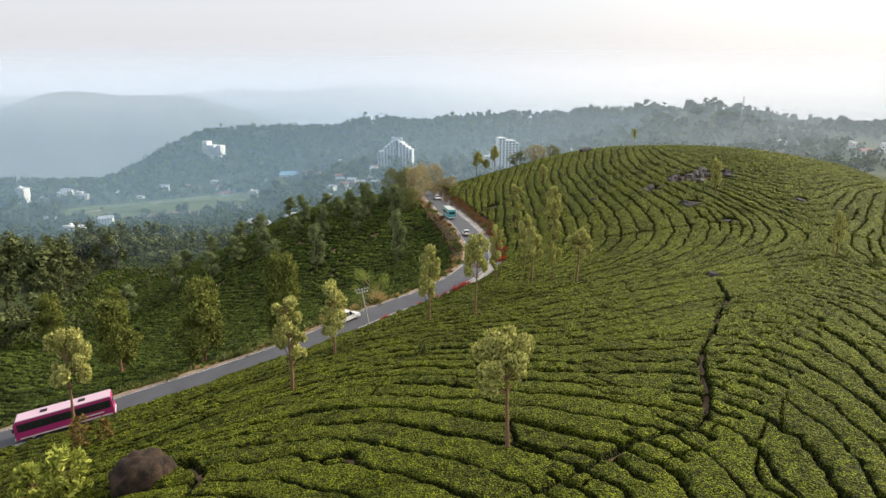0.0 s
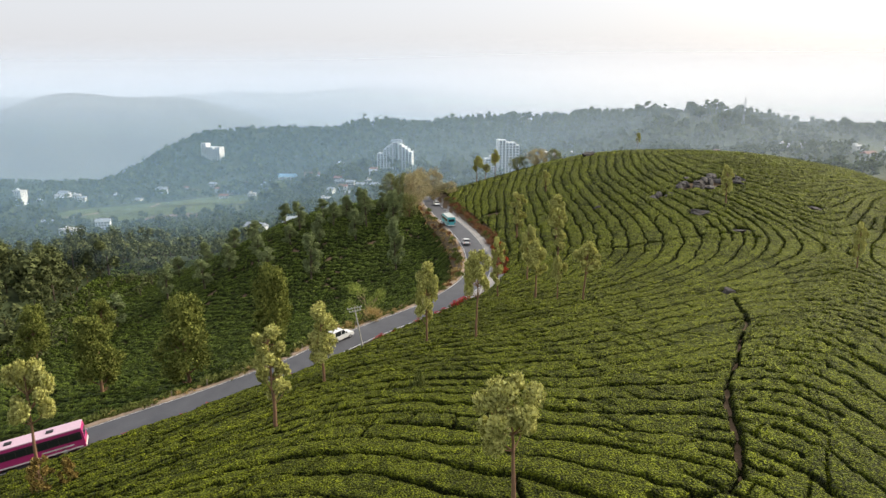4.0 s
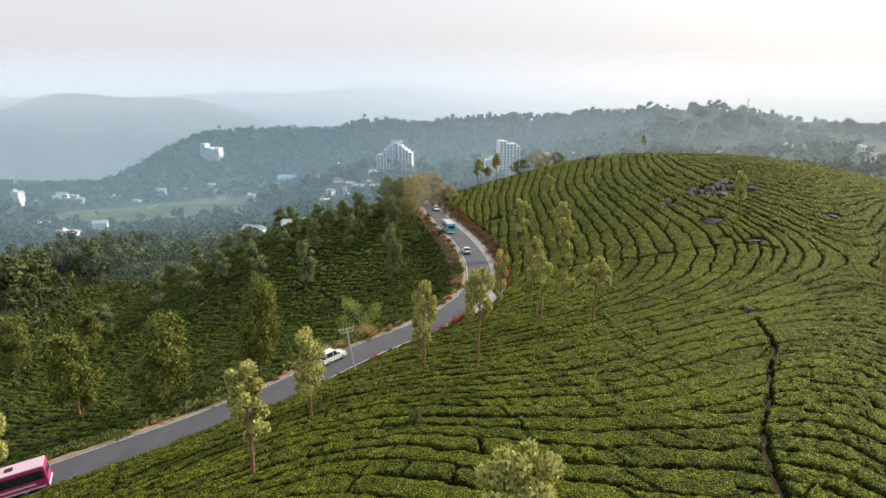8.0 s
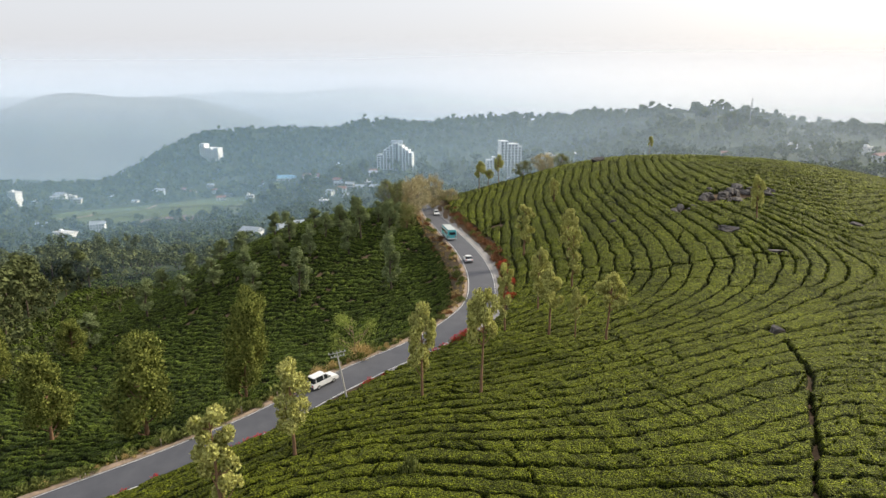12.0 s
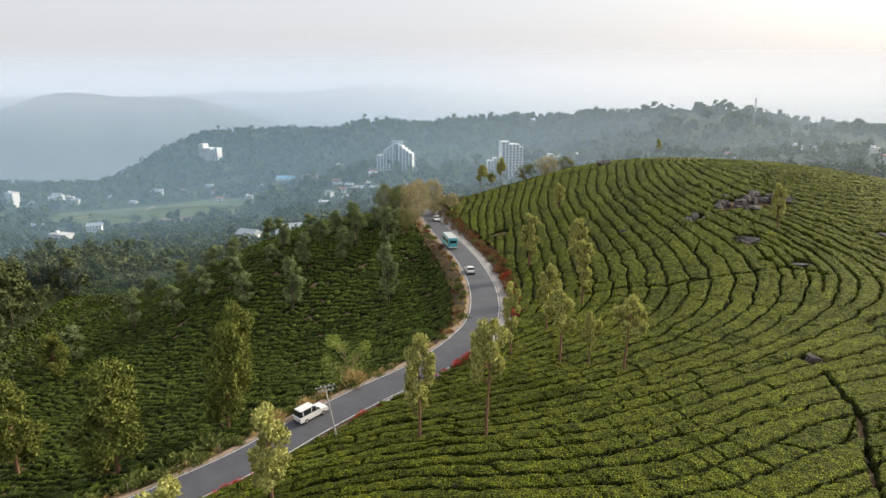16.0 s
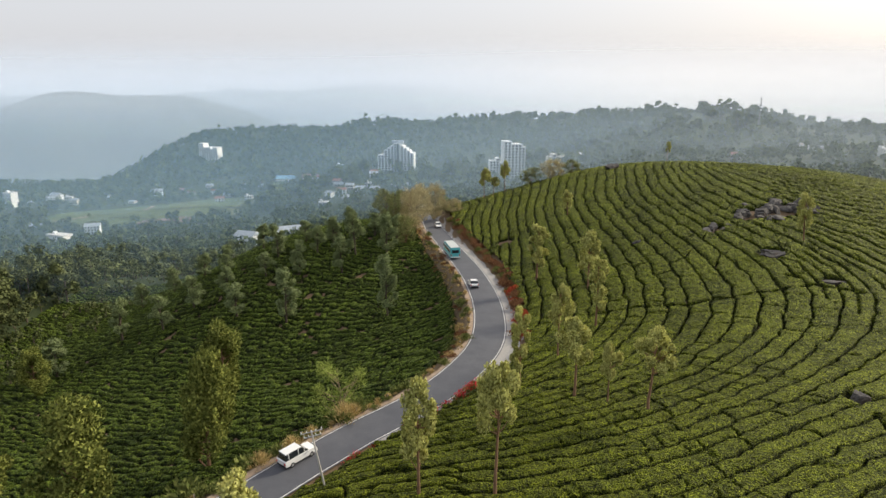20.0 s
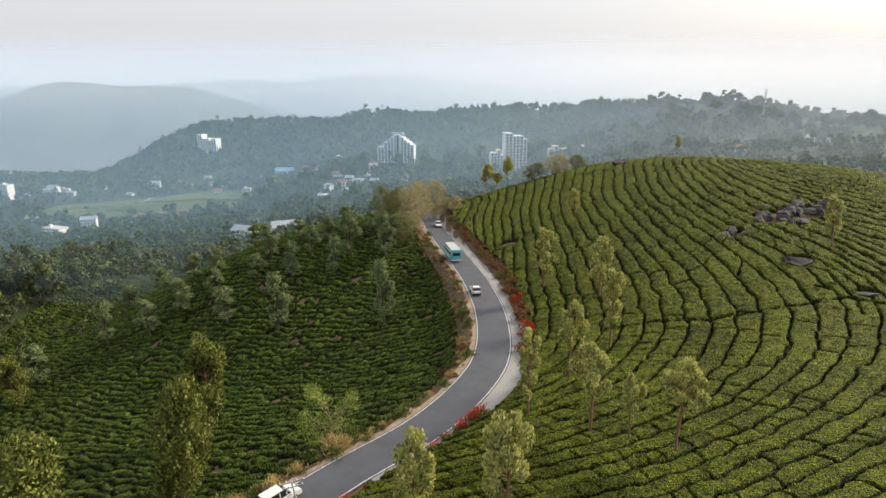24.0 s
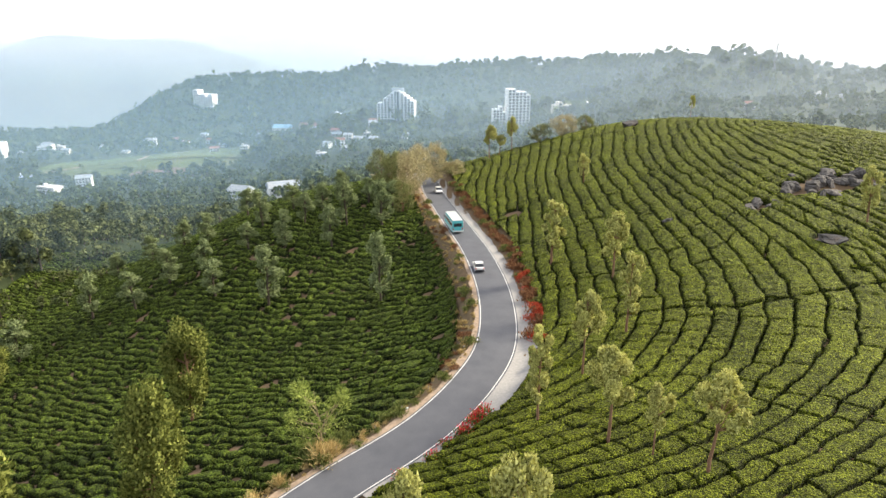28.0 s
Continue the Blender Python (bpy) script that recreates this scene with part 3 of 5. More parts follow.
def build_tree(seed, height, width, bare, leaves, leaf_mat, bark_mat, clumps=26, leaf=(0.44, 0.23), top_heavy=0.6, lean=0.4, puff=(0.09, 0.19)):
    """A tree: trunk with limbs, and a crown of leaf sprays on the limbs."""
    r = np.random.default_rng(seed)
    root = new("tree")
    n = 9
    drift = np.cumsum(r.normal(0, lean * 0.12, (n, 2)), 0)
    path = [(drift[i, 0], drift[i, 1], height * 0.96 * i / (n - 1) - 0.4) for i in range(n)]
    r0 = 0.016 * height + 0.05
    pieces = [tube(path, [r0 * (1.25 if i == 0 else 1) * (1 - 0.85 * i / (n - 1)) for i in range(n)], 8)]
    spots, dirs = [], []
    for k in range(clumps):
        u = ((k + r.uniform(0, 1)) / clumps) ** (1 - 0.3 * top_heavy)
        z = height * (bare + (0.97 - bare) * u)
        prof = width * 0.5 * (0.35 + 0.65 * math.sin(math.pi * min(0.99, 0.1 + 0.86 * u)))
        w = r.uniform(0, 2 * math.pi)
        reach = prof * r.uniform(0.35, 1.0)
        i = min(n - 2, int(max(0, (z - reach * 0.6)) / (height * 0.96) * (n - 1)))
        p0 = np.array(path[i]) + (np.array(path[i + 1]) - path[i]) * 0.5
        tip = np.array([p0[0] + math.cos(w) * reach, p0[1] + math.sin(w) * reach, z])
        mid = (p0 + tip) / 2 + (0, 0, -0.12 * reach)
        pieces.append(tube([p0, mid, tip], [r0 * 0.32, r0 * 0.2, r0 * 0.07], 5))
        spots.append(tip)
        d = tip - mid
        dirs.append(d / np.linalg.norm(d))
    v, f = join_parts(pieces)
    mesh_object("trunk", v, f, bark_mat, root, True)
    per = leaves // clumps
    cs, ax, no = [], [], []
    for tip, d in zip(spots, dirs):
        size = width * r.uniform(*puff)
        q = r.normal(size=(per, 3))
        q /= np.linalg.norm(q, axis=1)[:, None]
        q *= (r.uniform(0, 1, per) ** 0.36)[:, None] * size * np.array([1, 1, 1.15])
        cs.append(tip + q)
        axis_out = np.array([tip[0], tip[1], 0]) / (width * 0.5)
        out = q / size + axis_out * 0.9 + (0, 0, 0.35) + r.normal(0, 0.28, (per, 3))
        no.append(out / np.linalg.norm(out, axis=1)[:, None])
        along = 0.7 * q / size + axis_out * 0.4 + (0, 0, 0.45) + r.normal(0, 0.45, (per, 3))
        ax.append(along / np.linalg.norm(along, axis=1)[:, None])
    v, q = leaf_quads(np.concatenate(cs), np.concatenate(ax), *leaf, r, np.concatenate(no))
    crown = new("crown", raw_mesh("crown", v, q, leaf_mat))
    crown.parent = root
    return root


KINDS = {}
for k, (h, w, bare, leaves, mat, bark, clumps, puff) in {
        "slim": (10, 3.4, 0.30, 4600, M_OAK_LEAF, M_BARK, 20, (0.11, 0.19)), "slim_b": (10, 3.6, 0.36, 4400, M_OAK_LEAF, M_BARK, 20, (0.12, 0.22)),
        "oak": (10, 4.4, 0.56, 5000, M_OAK_LEAF, M_BARK, 17, (0.11, 0.19)), "oak_b": (10, 4.6, 0.52, 5000, M_OAK_LEAF, M_BARK, 15, (0.11, 0.2)),
        "dense": (10, 5.0, 0.14, 9600, M_OAK_LEAF_D, M_BARK, 46, (0.13, 0.22)), "dense_b": (10, 4.6, 0.2, 9000, M_OAK_LEAF_D, M_BARK, 42, (0.13, 0.23)),
        "far": (10, 4.2, 0.16, 4600, M_OAK_LEAF_F, M_BARK_D, 28, (0.13, 0.22)), "far_b": (10, 3.8, 0.22, 4200, M_OAK_LEAF_F, M_BARK_D, 24, (0.13, 0.23))}.items():
    KINDS[k] = build_tree(sum(map(ord, k)), h, w, bare, leaves, mat, bark, clumps, (0.34, 0.19), puff=puff)
WIDTH = {"slim": 3.4, "slim_b": 3.6, "oak": 4.4, "oak_b": 4.6, "dense": 5.0, "dense_b": 4.6, "far": 4.2, "far_b": 3.8}
LABELS = {"far": "silver oak on the far tea slope, leaf colour greyed for haze", "slim": "tall slender silver oak with sparse yellow-green foliage", "oak": "silver oak with bare reddish trunk and light green crown",
          "dense": "leafy dark green silver oak standing among tea bushes"}
USED = set()


def plant(x, y, height, width, kind, group="silver oaks in the tea"):
    pick = kind + ("_b" if rng.random() < 0.5 else "")
    src = KINDS[pick]
    z = float(ground_z(np.array([x]), np.array([y]))[0])
    s, sw = height / 11.0, (1.22 if kind in ("dense", "far") else 1.0) * width / WIDTH[pick]
    m = pose(x, y, z, rng.uniform(-3, 3), rng.uniform(-3, 3), rng.uniform(0, 360)) @ Matrix.Diagonal((sw, sw, s, 1))
    if pick in USED:
        ob = copy_at(src, m)
    else:
        ob = src
        ob.matrix_basis = m
        USED.add(pick)
    return tagged(ob, LABELS[kind], "tree", group)


RIGHT_TREES = [
    (19.0, 163.9, 13, 4.3, "slim"), (26.7, 150.9, 12.1, 3.8, "slim"), (23.8, 132.3, 13, 3.3, "slim"), (16.5, 123.4, 12.4, 3.7, "oak"),
    (10.0, 114.8, 12.4, 2.8, "slim"), (15.8, 109.0, 11.3, 4.4, "oak"), (18.9, 105.5, 8.6, 2.5, "oak"), (22.4, 101.8, 11, 4.0, "oak"),
    (32.8, 205.0, 7.9, 2.9, "slim"), (67.2, 154.5, 10.5, 3.0, "slim"), (-2.0, 89.8, 13.4, 3.2, "slim"), (4.7, 88.0, 13.7, 3.8, "oak"),
    (4.9, 43.2, 10.8, 4.4, "oak"), (-14.3, 78.5, 11.6, 3.7, "slim"), (-16.8, 65, 12.5, 3.7, "slim"), (-42.5, 65.8, 15.2, 4.6, "oak"),
    (76.0, 118.2, 10, 2.3, "slim")]
LEFT_TREES = [
    (-41.5, 102.5, 16.6, 6.6, "dense"), (-61.5, 112, 16.6, 6.2, "dense"), (-30.2, 111.5, 18.0, 5.2, "dense"), (-38.8, 141, 18.4, 5.6, "dense"),
    (-104, 157.6, 16, 6.0, "dense"), (-98.1, 186.6, 11.6, 5.4, "far"), (-89.8, 204.1, 13.2, 5.0, "far"),
    (-74.8, 196.9, 11.2, 4.7, "far"), (-96.0, 175.4, 12.8, 5.6, "dense"), (-69.4, 204.9, 10.3, 4.6, "far"), (-58.7, 202.0, 10.3, 3.9, "far"),
    (-52.4, 190.5, 10.1, 4.8, "far"), (-37.9, 181.9, 15.2, 5.0, "far"), (-49.7, 208.5, 8, 3.8, "far"), (-39.6, 205.6, 10.6, 4.0, "far"),
    (-27.3, 201.9, 11.7, 3.9, "far"), (-24.8, 210.6, 14.3, 4.4, "far")]
FAR_TREES = [
    (-15.8, 208.0, 13.4, 5.0, "far"), (-12.6, 172, 16.0, 4.2, "far"), (-36.6, 215.4, 9.6, 3.5, "far"), (-48.9, 219.3, 11.3, 4.3, "far"),
    (-33, 222, 9, 4, "far"), (-42, 226, 8, 4, "far"), (-21, 224, 8, 4, "far"), (-29, 230, 9, 4, "far"), (-14, 220, 8, 4, "far"),
    (-66, 224, 9, 4.4, "far"), (-76, 232, 9, 4.6, "far"), (-90, 240, 9, 4.5, "far"), (-99, 236, 9, 4.6, "far"), (-58, 236, 9, 4, "far"),
    (14, 262, 12.5, 4.2, "oak"), (22, 268, 13, 4.0, "oak"), (17.5, 265, 8, 3.4, "oak"), (79, 266, 8.4, 1.9, "oak")]
for spec in RIGHT_TREES + LEFT_TREES + FAR_TREES:
    plant(*spec)


M_SAPLING = leaf_material("sapling leaves", (0.12, 0.15, 0.02), (0.40, 0.43, 0.09))
for n, (x, y, h, w, turn) in enumerate(((-31.5, 46.6, 5.2, 4.2, 20), (-35.5, 48, 3.8, 3.2, 140))):
    sap = build_tree(88 + n, h, w, 0.15, 760, M_SAPLING, M_BARK, 24, (0.72, 0.26), 0.6, puff=(0.1, 0.16))
    sap.matrix_basis = pose(x, y, float(ground_z(np.array([x]), np.array([y]))[0]), 0, 0, turn)
    tagged(sap, "bushy bright yellow-green sapling beside the boulder", "tree")
M_COPPER = leaf_material("copper leaves", (0.10, 0.06, 0.02), (0.27, 0.20, 0.06))
for n, (x, y, h, w) in enumerate(((-38.5, 60.5, 4.2, 2.4), (-36.6, 62, 3.0, 1.8))):
    sap = build_tree(95 + n, h, w, 0.2, 900, M_COPPER, M_BARK, 20, (0.34, 0.14), 0.5)
    sap.matrix_basis = pose(x, y, float(ground_z(np.array([x]), np.array([y]))[0]), 0, 0, 50)
    tagged(sap, "thin olive-brown shrub growing out of the tea", "shrub")


# ---- roadside thicket at the crest: dry grey-brown and olive bushes ----
M_DRY_LEAF = leaf_material("dry thicket leaves", (0.17, 0.15, 0.075), (0.46, 0.40, 0.22))
M_OLIVE = leaf_material("olive thicket leaves", (0.06, 0.07, 0.025), (0.25, 0.26, 0.10))
thick_a = build_tree(301, 10, 9, 0.12, 6000, M_DRY_LEAF, M_BARK_PALE, 40, (0.38, 0.13), 0.3)
thick_b = build_tree(302, 10, 8, 0.1, 6000, M_OLIVE, M_BARK, 40, (0.38, 0.14), 0.3)
for n, (x, y, h, w, src) in enumerate([(-10, 226, 12.5, 9, 0), (-8.5, 236, 12.5, 9.5, 0), (-15, 231, 11.5, 9, 1), (-3.5, 246, 11.5, 9, 0), (-19, 240, 10.5, 9, 1), (-11, 216, 8, 7, 1), (3, 244, 5, 6, 0), (32, 274, 6.5, 9, 1), (40, 275, 7.2, 11, 0), (47.5, 276, 5.5, 8, 1)]):
    o = (thick_a, thick_b)[src]
    z = float(ground_z(np.array([x]), np.array([y]))[0])
    m = pose(x, y, z, 0, 0, 67 * n) @ Matrix.Diagonal((w / 9, w / 9, h / 10, 1))
    if n in (0, 2):
        o.matrix_basis = m
    else:
        o = copy_at(o, m)
    tagged(o, ("dry brown bushy tree leaning over the road crest", "olive green bushy tree beside the road crest")[src], "tree", "thicket at the road crest")

# ---- pale feathery shrub tree below the road ----
M_FEATHER = leaf_material("feathery leaves", (0.09, 0.125, 0.025), (0.28, 0.33, 0.08))
willow = build_tree(411, 9, 9.5, 0.16, 2400, M_FEATHER, M_BARK_PALE, 30, (0.5, 0.1), 0.5, 0.7, (0.07, 0.14))
willow.matrix_basis = pose(-14.5, 121.5, float(ground_z(np.array([-14.5]), np.array([121.5]))[0]), 4, -6, 30)
tagged(willow, "spreading feathery light green tree with thin pale branches", "tree")


# ---- woods: distant trees told apart only as clumps ----
def woods(name, label, spots, quads, size, material, seed):
    """One mesh of many tree crowns; spots are rows of x, y, height, width."""
    r = np.random.default_rng(seed)
    n = len(spots)
    z = ground_z(spots[:, 0], spots[:, 1], (np.full(n, 1e3), np.zeros(n)))
    lobes = 6
    lob = r.normal(size=(n, lobes, 3)) * np.array([0.26, 0.26, 0.2])
    lob[..., 2] += 0.54
    pick = r.integers(0, lobes, (n, quads))
    c = np.take_along_axis(lob, pick[..., None], 1)
    q = r.normal(size=(n, quads, 3))
    q /= np.linalg.norm(q, axis=2)[..., None]
    c = c + q * r.uniform(0.5, 1.0, (n, quads, 1)) * np.array([0.2, 0.2, 0.17])
    scale = np.stack([spots[:, 3], spots[:, 3], spots[:, 2]], -1)[:, None]
    centre = c * scale + np.stack([spots[:, 0], spots[:, 1], z], -1)[:, None]
    nrm = q + np.array([0, 0, 0.35]) + r.normal(0, 0.35, q.shape)
    nrm /= np.linalg.norm(nrm, axis=2)[..., None]
    a = np.cross(nrm, r.normal(size=q.shape))
    a /= np.linalg.norm(a, axis=2)[..., None]
    b = np.cross(nrm, a)
    s = (size * spots[:, 3])[:, None, None] * r.uniform(0.6, 1.3, (n, quads, 1))
    v = np.stack([centre - a * s - b * s * 0.7, centre + a * s * 0.8 - b * s, centre + a * s + b * s * 0.8, centre - a * s * 0.7 + b * s], 2)
    v = v.reshape(-1, 3)
    f = np.arange(len(v)).reshape(-1, 4)
    # trunks
    w = (0.03 * spots[:, 3] + 0.08)[:, None]
    p = np.stack([spots[:, 0], spots[:, 1], z - 0.5], -1)
    up = np.zeros((n, 3))
    up[:, 2] = spots[:, 2] * 0.6
    cr = [np.array([1, 0, 0]), np.array([0, 1, 0]), np.array([-1, 0, 0]), np.array([0, -1, 0])]
    t = np.stack([p + w * cr[k] for k in range(4)] + [p + up + 0.6 * w * cr[k] for k in range(4)], 1).reshape(-1, 3)
    o = len(v) + np.arange(n)[:, None] * 8
    tf = np.concatenate([o + np.array([[k, (k + 1) % 4, 4 + (k + 1) % 4, 4 + k]]) for k in range(4)], 0)
    me = raw_mesh(name, np.concatenate([v, t]), np.concatenate([f, tf]), material)
    me.materials.append(M_BARK_D)
    me.polygons.foreach_set("material_index", np.r_[np.zeros(len(f), np.int32), np.ones(len(tf), np.int32)])
    return tagged(new(name, me), label, "trees", kind="stuff")


def scatter(n, ok, lo, hi, seed, h=(8, 15), wide=(0.6, 0.95)):
    r = np.random.default_rng(seed)
    x, y = r.uniform(lo[0], hi[0], n * 4), r.uniform(lo[1], hi[1], n * 4)
    k = ok(x, y)
    x, y = x[k][:n], y[k][:n]
    hh = r.uniform(*h, len(x))
    return np.stack([x, y, hh, hh * r.uniform(*wide, len(x))], -1)


FIELD = [(-395, 893, 155, 92)]           # cleared tea field in the valley: centre and half sizes


def clear_of(x, y):
    """Where woods may stand: not on the field, the near tea or the lanes between houses."""
    m = np.ones(x.shape, bool)
    for fx, fy, fa, fb in FIELD:
        m &= ((x - fx) / fa) ** 2 + ((y - fy) / fb) ** 2 > 1
    for hx, hy, *_ in HOUSES:
        m &= (np.hypot(x - hx, (y - hy)) > 9) & ~((np.abs(x - hx * (y / hy)) < 8) & (y < hy) & (y > hy - 20))
    return m


HOUSES = [(-414, 763, 'white3'), (-435, 732, 'flat'), (-508, 805, 'small'), (-651, 973, 'tower'), (-609, 1017, 'house'), (-561, 981, 'small'), (-465, 1045, 'house'), (-482, 1000, 'small'), (-375, 1057, 'small'), (-243, 997, 'blue'), (-197, 961, 'red'), (-103, 793, 'small'), (-96, 826, 'small'), (-141, 857, 'small'), (-291, 1032, 'small'), (-112, 758, 'small'), (-85, 791, 'small'), (-284, 942, 'small'), (404, 762, 'small'), (398, 602, 'small'), (412, 642, 'small'), (-153, 515, 'house'), (-105, 455, 'house'), (-611, 1006, 'small'), (-199, 434, 'small'), (-536, 825, 'small'), (-643, 1052, 'small'), (-584, 1007, 'small'), (-436, 1078, 'small'), (-523, 1016, 'small'), (-397, 1095, 'small'), (-415, 1060, 'small'), (-160, 997, 'small'), (-153, 958, 'small'), (-125, 794, 'small'), (-64, 826, 'small'), (-63, 843, 'small'), (-138, 850, 'small'), (-96, 881, 'small'), (-97, 892, 'small'), (-326, 1071, 'small'), (-311, 1065, 'small'), (-139, 751, 'small'), (-138, 786, 'small'), (-119, 819, 'small'), (-52, 827, 'small'), (-329, 947, 'small'), (-328, 981, 'small'), (426, 754, 'small'), (433, 624, 'small'), (-647, 1009, 'small'), (300, 700, 'small'), (440, 700, 'small')]

M_WOOD_A = leaf_material("near wood leaves", (0.026, 0.038, 0.015), (0.115, 0.13, 0.052))
M_WOOD_B = leaf_material("far wood leaves", (0.028, 0.044, 0.016), (0.095, 0.115, 0.042))
left_wood = scatter(270, lambda x, y: (x < -122 - 0.2 * (y - 190)) & clear_of(x, y) & (y > 150) & (x > -0.78 * y), (-330, 150), (-100, 420), 21, (8, 17), (0.65, 1.0))
woods("woods", "dense dark green woodland below the tea slope", left_wood, 560, 0.034, M_WOOD_A, 1)
edge_wood = scatter(260, lambda x, y: clear_of(x, y) & (x > -0.75 * y) & (x < -0.03 * y) & ~((x > -118) & (y < 292)), (-330, 286), (0, 430), 29, (6, 12), (0.7, 1.05))
woods("woods", "pale green grove in the hollow behind the tea", edge_wood, 260, 0.05, M_WOOD_A, 6)
mid_wood = scatter(1800, lambda x, y: clear_of(x, y) & (np.abs(x) < 0.78 * y) & ((x < -0.05 * y) | (y > 380)) & ~((x > 0.25 * y) & (y < 500)) & ~((x > -118) & (y < 284)), (-560, 400), (420, 800), 22, (7, 14))
woods("woods", "hazy green trees and groves filling the valley", mid_wood, 60, 0.12, M_WOOD_B, 2)
far_wood = scatter(4500, lambda x, y: clear_of(x, y) & (np.abs(x) < 0.8 * y), (-1300, 780), (950, 1750), 23, (10, 19))
woods("woods", "forested ridge in blue haze", far_wood, 28, 0.22, M_WOOD_B, 3)
under = scatter(1000, lambda x, y: ((x < -104 - 0.12 * (y - 190)) | (y > 276)) & (y > 150) & (x > -0.8 * y) & (x < 20 - 0.3 * y + 84), (-330, 150), (10, 400), 24, (2.5, 5.5), (1.0, 1.5))
woods("undergrowth", "thick green undergrowth beneath the woodland edge", under, 70, 0.055, M_WOOD_A, 4)



# ---- things on and beside the road ----
def box_bm(bm, x0, x1, y0, y1, z0, z1, bevel=0.0):
    vs = [bm.verts.new((x, y, z)) for z in (z0, z1) for y in (y0, y1) for x in (x0, x1)]
    fs = [bm.faces.new([vs[i] for i in q]) for q in ((0, 2, 3, 1), (4, 5, 7, 6), (0, 1, 5, 4), (2, 6, 7, 3), (0, 4, 6, 2), (1, 3, 7, 5))]
    if bevel:
        es = list({e for f in fs for e in f.edges})
        bmesh.ops.bevel(bm, geom=es, offset=bevel, segments=2, affect="EDGES", profile=0.6)


def box(name, parent, material, x0, x1, y0, y1, z0, z1, bevel=0.0, label=""):
    bm = bmesh.new()
    box_bm(bm, x0, x1, y0, y1, z0, z1, bevel)
    return part(name, bm, material, parent, label)


def profile_bm(outline, half, inset_top=0.0):
    """A body from a side outline (x, z), swept across y, narrowing to the top by inset_top."""
    zs = [z for _, z in outline]
    lo, hi = min(zs), max(zs)
    bm = bmesh.new()
    rings = []
    for s in (-1, 1):
        rings.append([bm.verts.new((x, s * (half - inset_top * ease(0.45, 1, (z - lo) / (hi - lo))), z)) for x, z in outline])
    bm.faces.new(rings[0])
    bm.faces.new(rings[1][::-1])
    n = len(outline)
    for i in range(n):
        bm.faces.new((rings[0][(i + 1) % n], rings[0][i], rings[1][i], rings[1][(i + 1) % n]))
    bmesh.ops.recalc_face_normals(bm, faces=bm.faces)
    bmesh.ops.bevel(bm, geom=list(bm.edges), offset=0.05, segments=2, affect="EDGES", profile=0.6)
    return bm


def wheel(parent, x, y, r, w):
    hub = new("wheel")
    hub.parent = parent
    hub.location = (x, y, r)
    for name, rad, wid, mat in (("tyre", r, w, M_RUBBER), ("rim", r * 0.6, w * 1.06, M_STEEL)):
        bm = bmesh.new()
        bmesh.ops.create_cone(bm, cap_ends=True, segments=20, radius1=rad, radius2=rad, depth=wid, matrix=Matrix.Rotation(radians(90), 4, "X"))
        bmesh.ops.bevel(bm, geom=[e for e in bm.edges if abs(e.verts[0].co.y - e.verts[1].co.y) < 1e-4], offset=0.04 * rad / 0.4, segments=2, affect="EDGES")
        part(name, bm, mat, hub)
    return hub


M_RUBBER = simple("tyre rubber", (0.025, 0.025, 0.026), 0.85)
M_STEEL = simple("grey steel", (0.45, 0.45, 0.46), 0.4, 0.7)
M_GLASS = Nodes("vehicle glass", 0.08, spec=0.6).colour((0.02, 0.024, 0.028)).mat
M_PINK = simple("magenta bus paint", (0.42, 0.035, 0.16), 0.35, vary=0.08, bump=0)
M_PINK_ROOF = simple("pale pink roof paint", (0.60, 0.42, 0.50), 0.5, vary=0.1, bump=0)
M_AQUA = simple("turquoise bus paint", (0.10, 0.45, 0.47), 0.4, vary=0.08, bump=0)
M_WHITE = simple("white car paint", (0.66, 0.66, 0.65), 0.3, vary=0.05, bump=0)
M_CREAM = simple("cream bus paint", (0.72, 0.74, 0.70), 0.45, vary=0.1, bump=0)
M_ROOF_GREY = simple("dusty grey roof", (0.40, 0.43, 0.42), 0.7, vary=0.15, bump=0)
M_RED = simple("red lamp plastic", (0.5, 0.02, 0.02), 0.3, bump=0)
M_LAMP = simple("clear lamp plastic", (0.8, 0.8, 0.75), 0.2, bump=0)
M_BLACK = simple("black trim", (0.02, 0.02, 0.022), 0.6, bump=0)


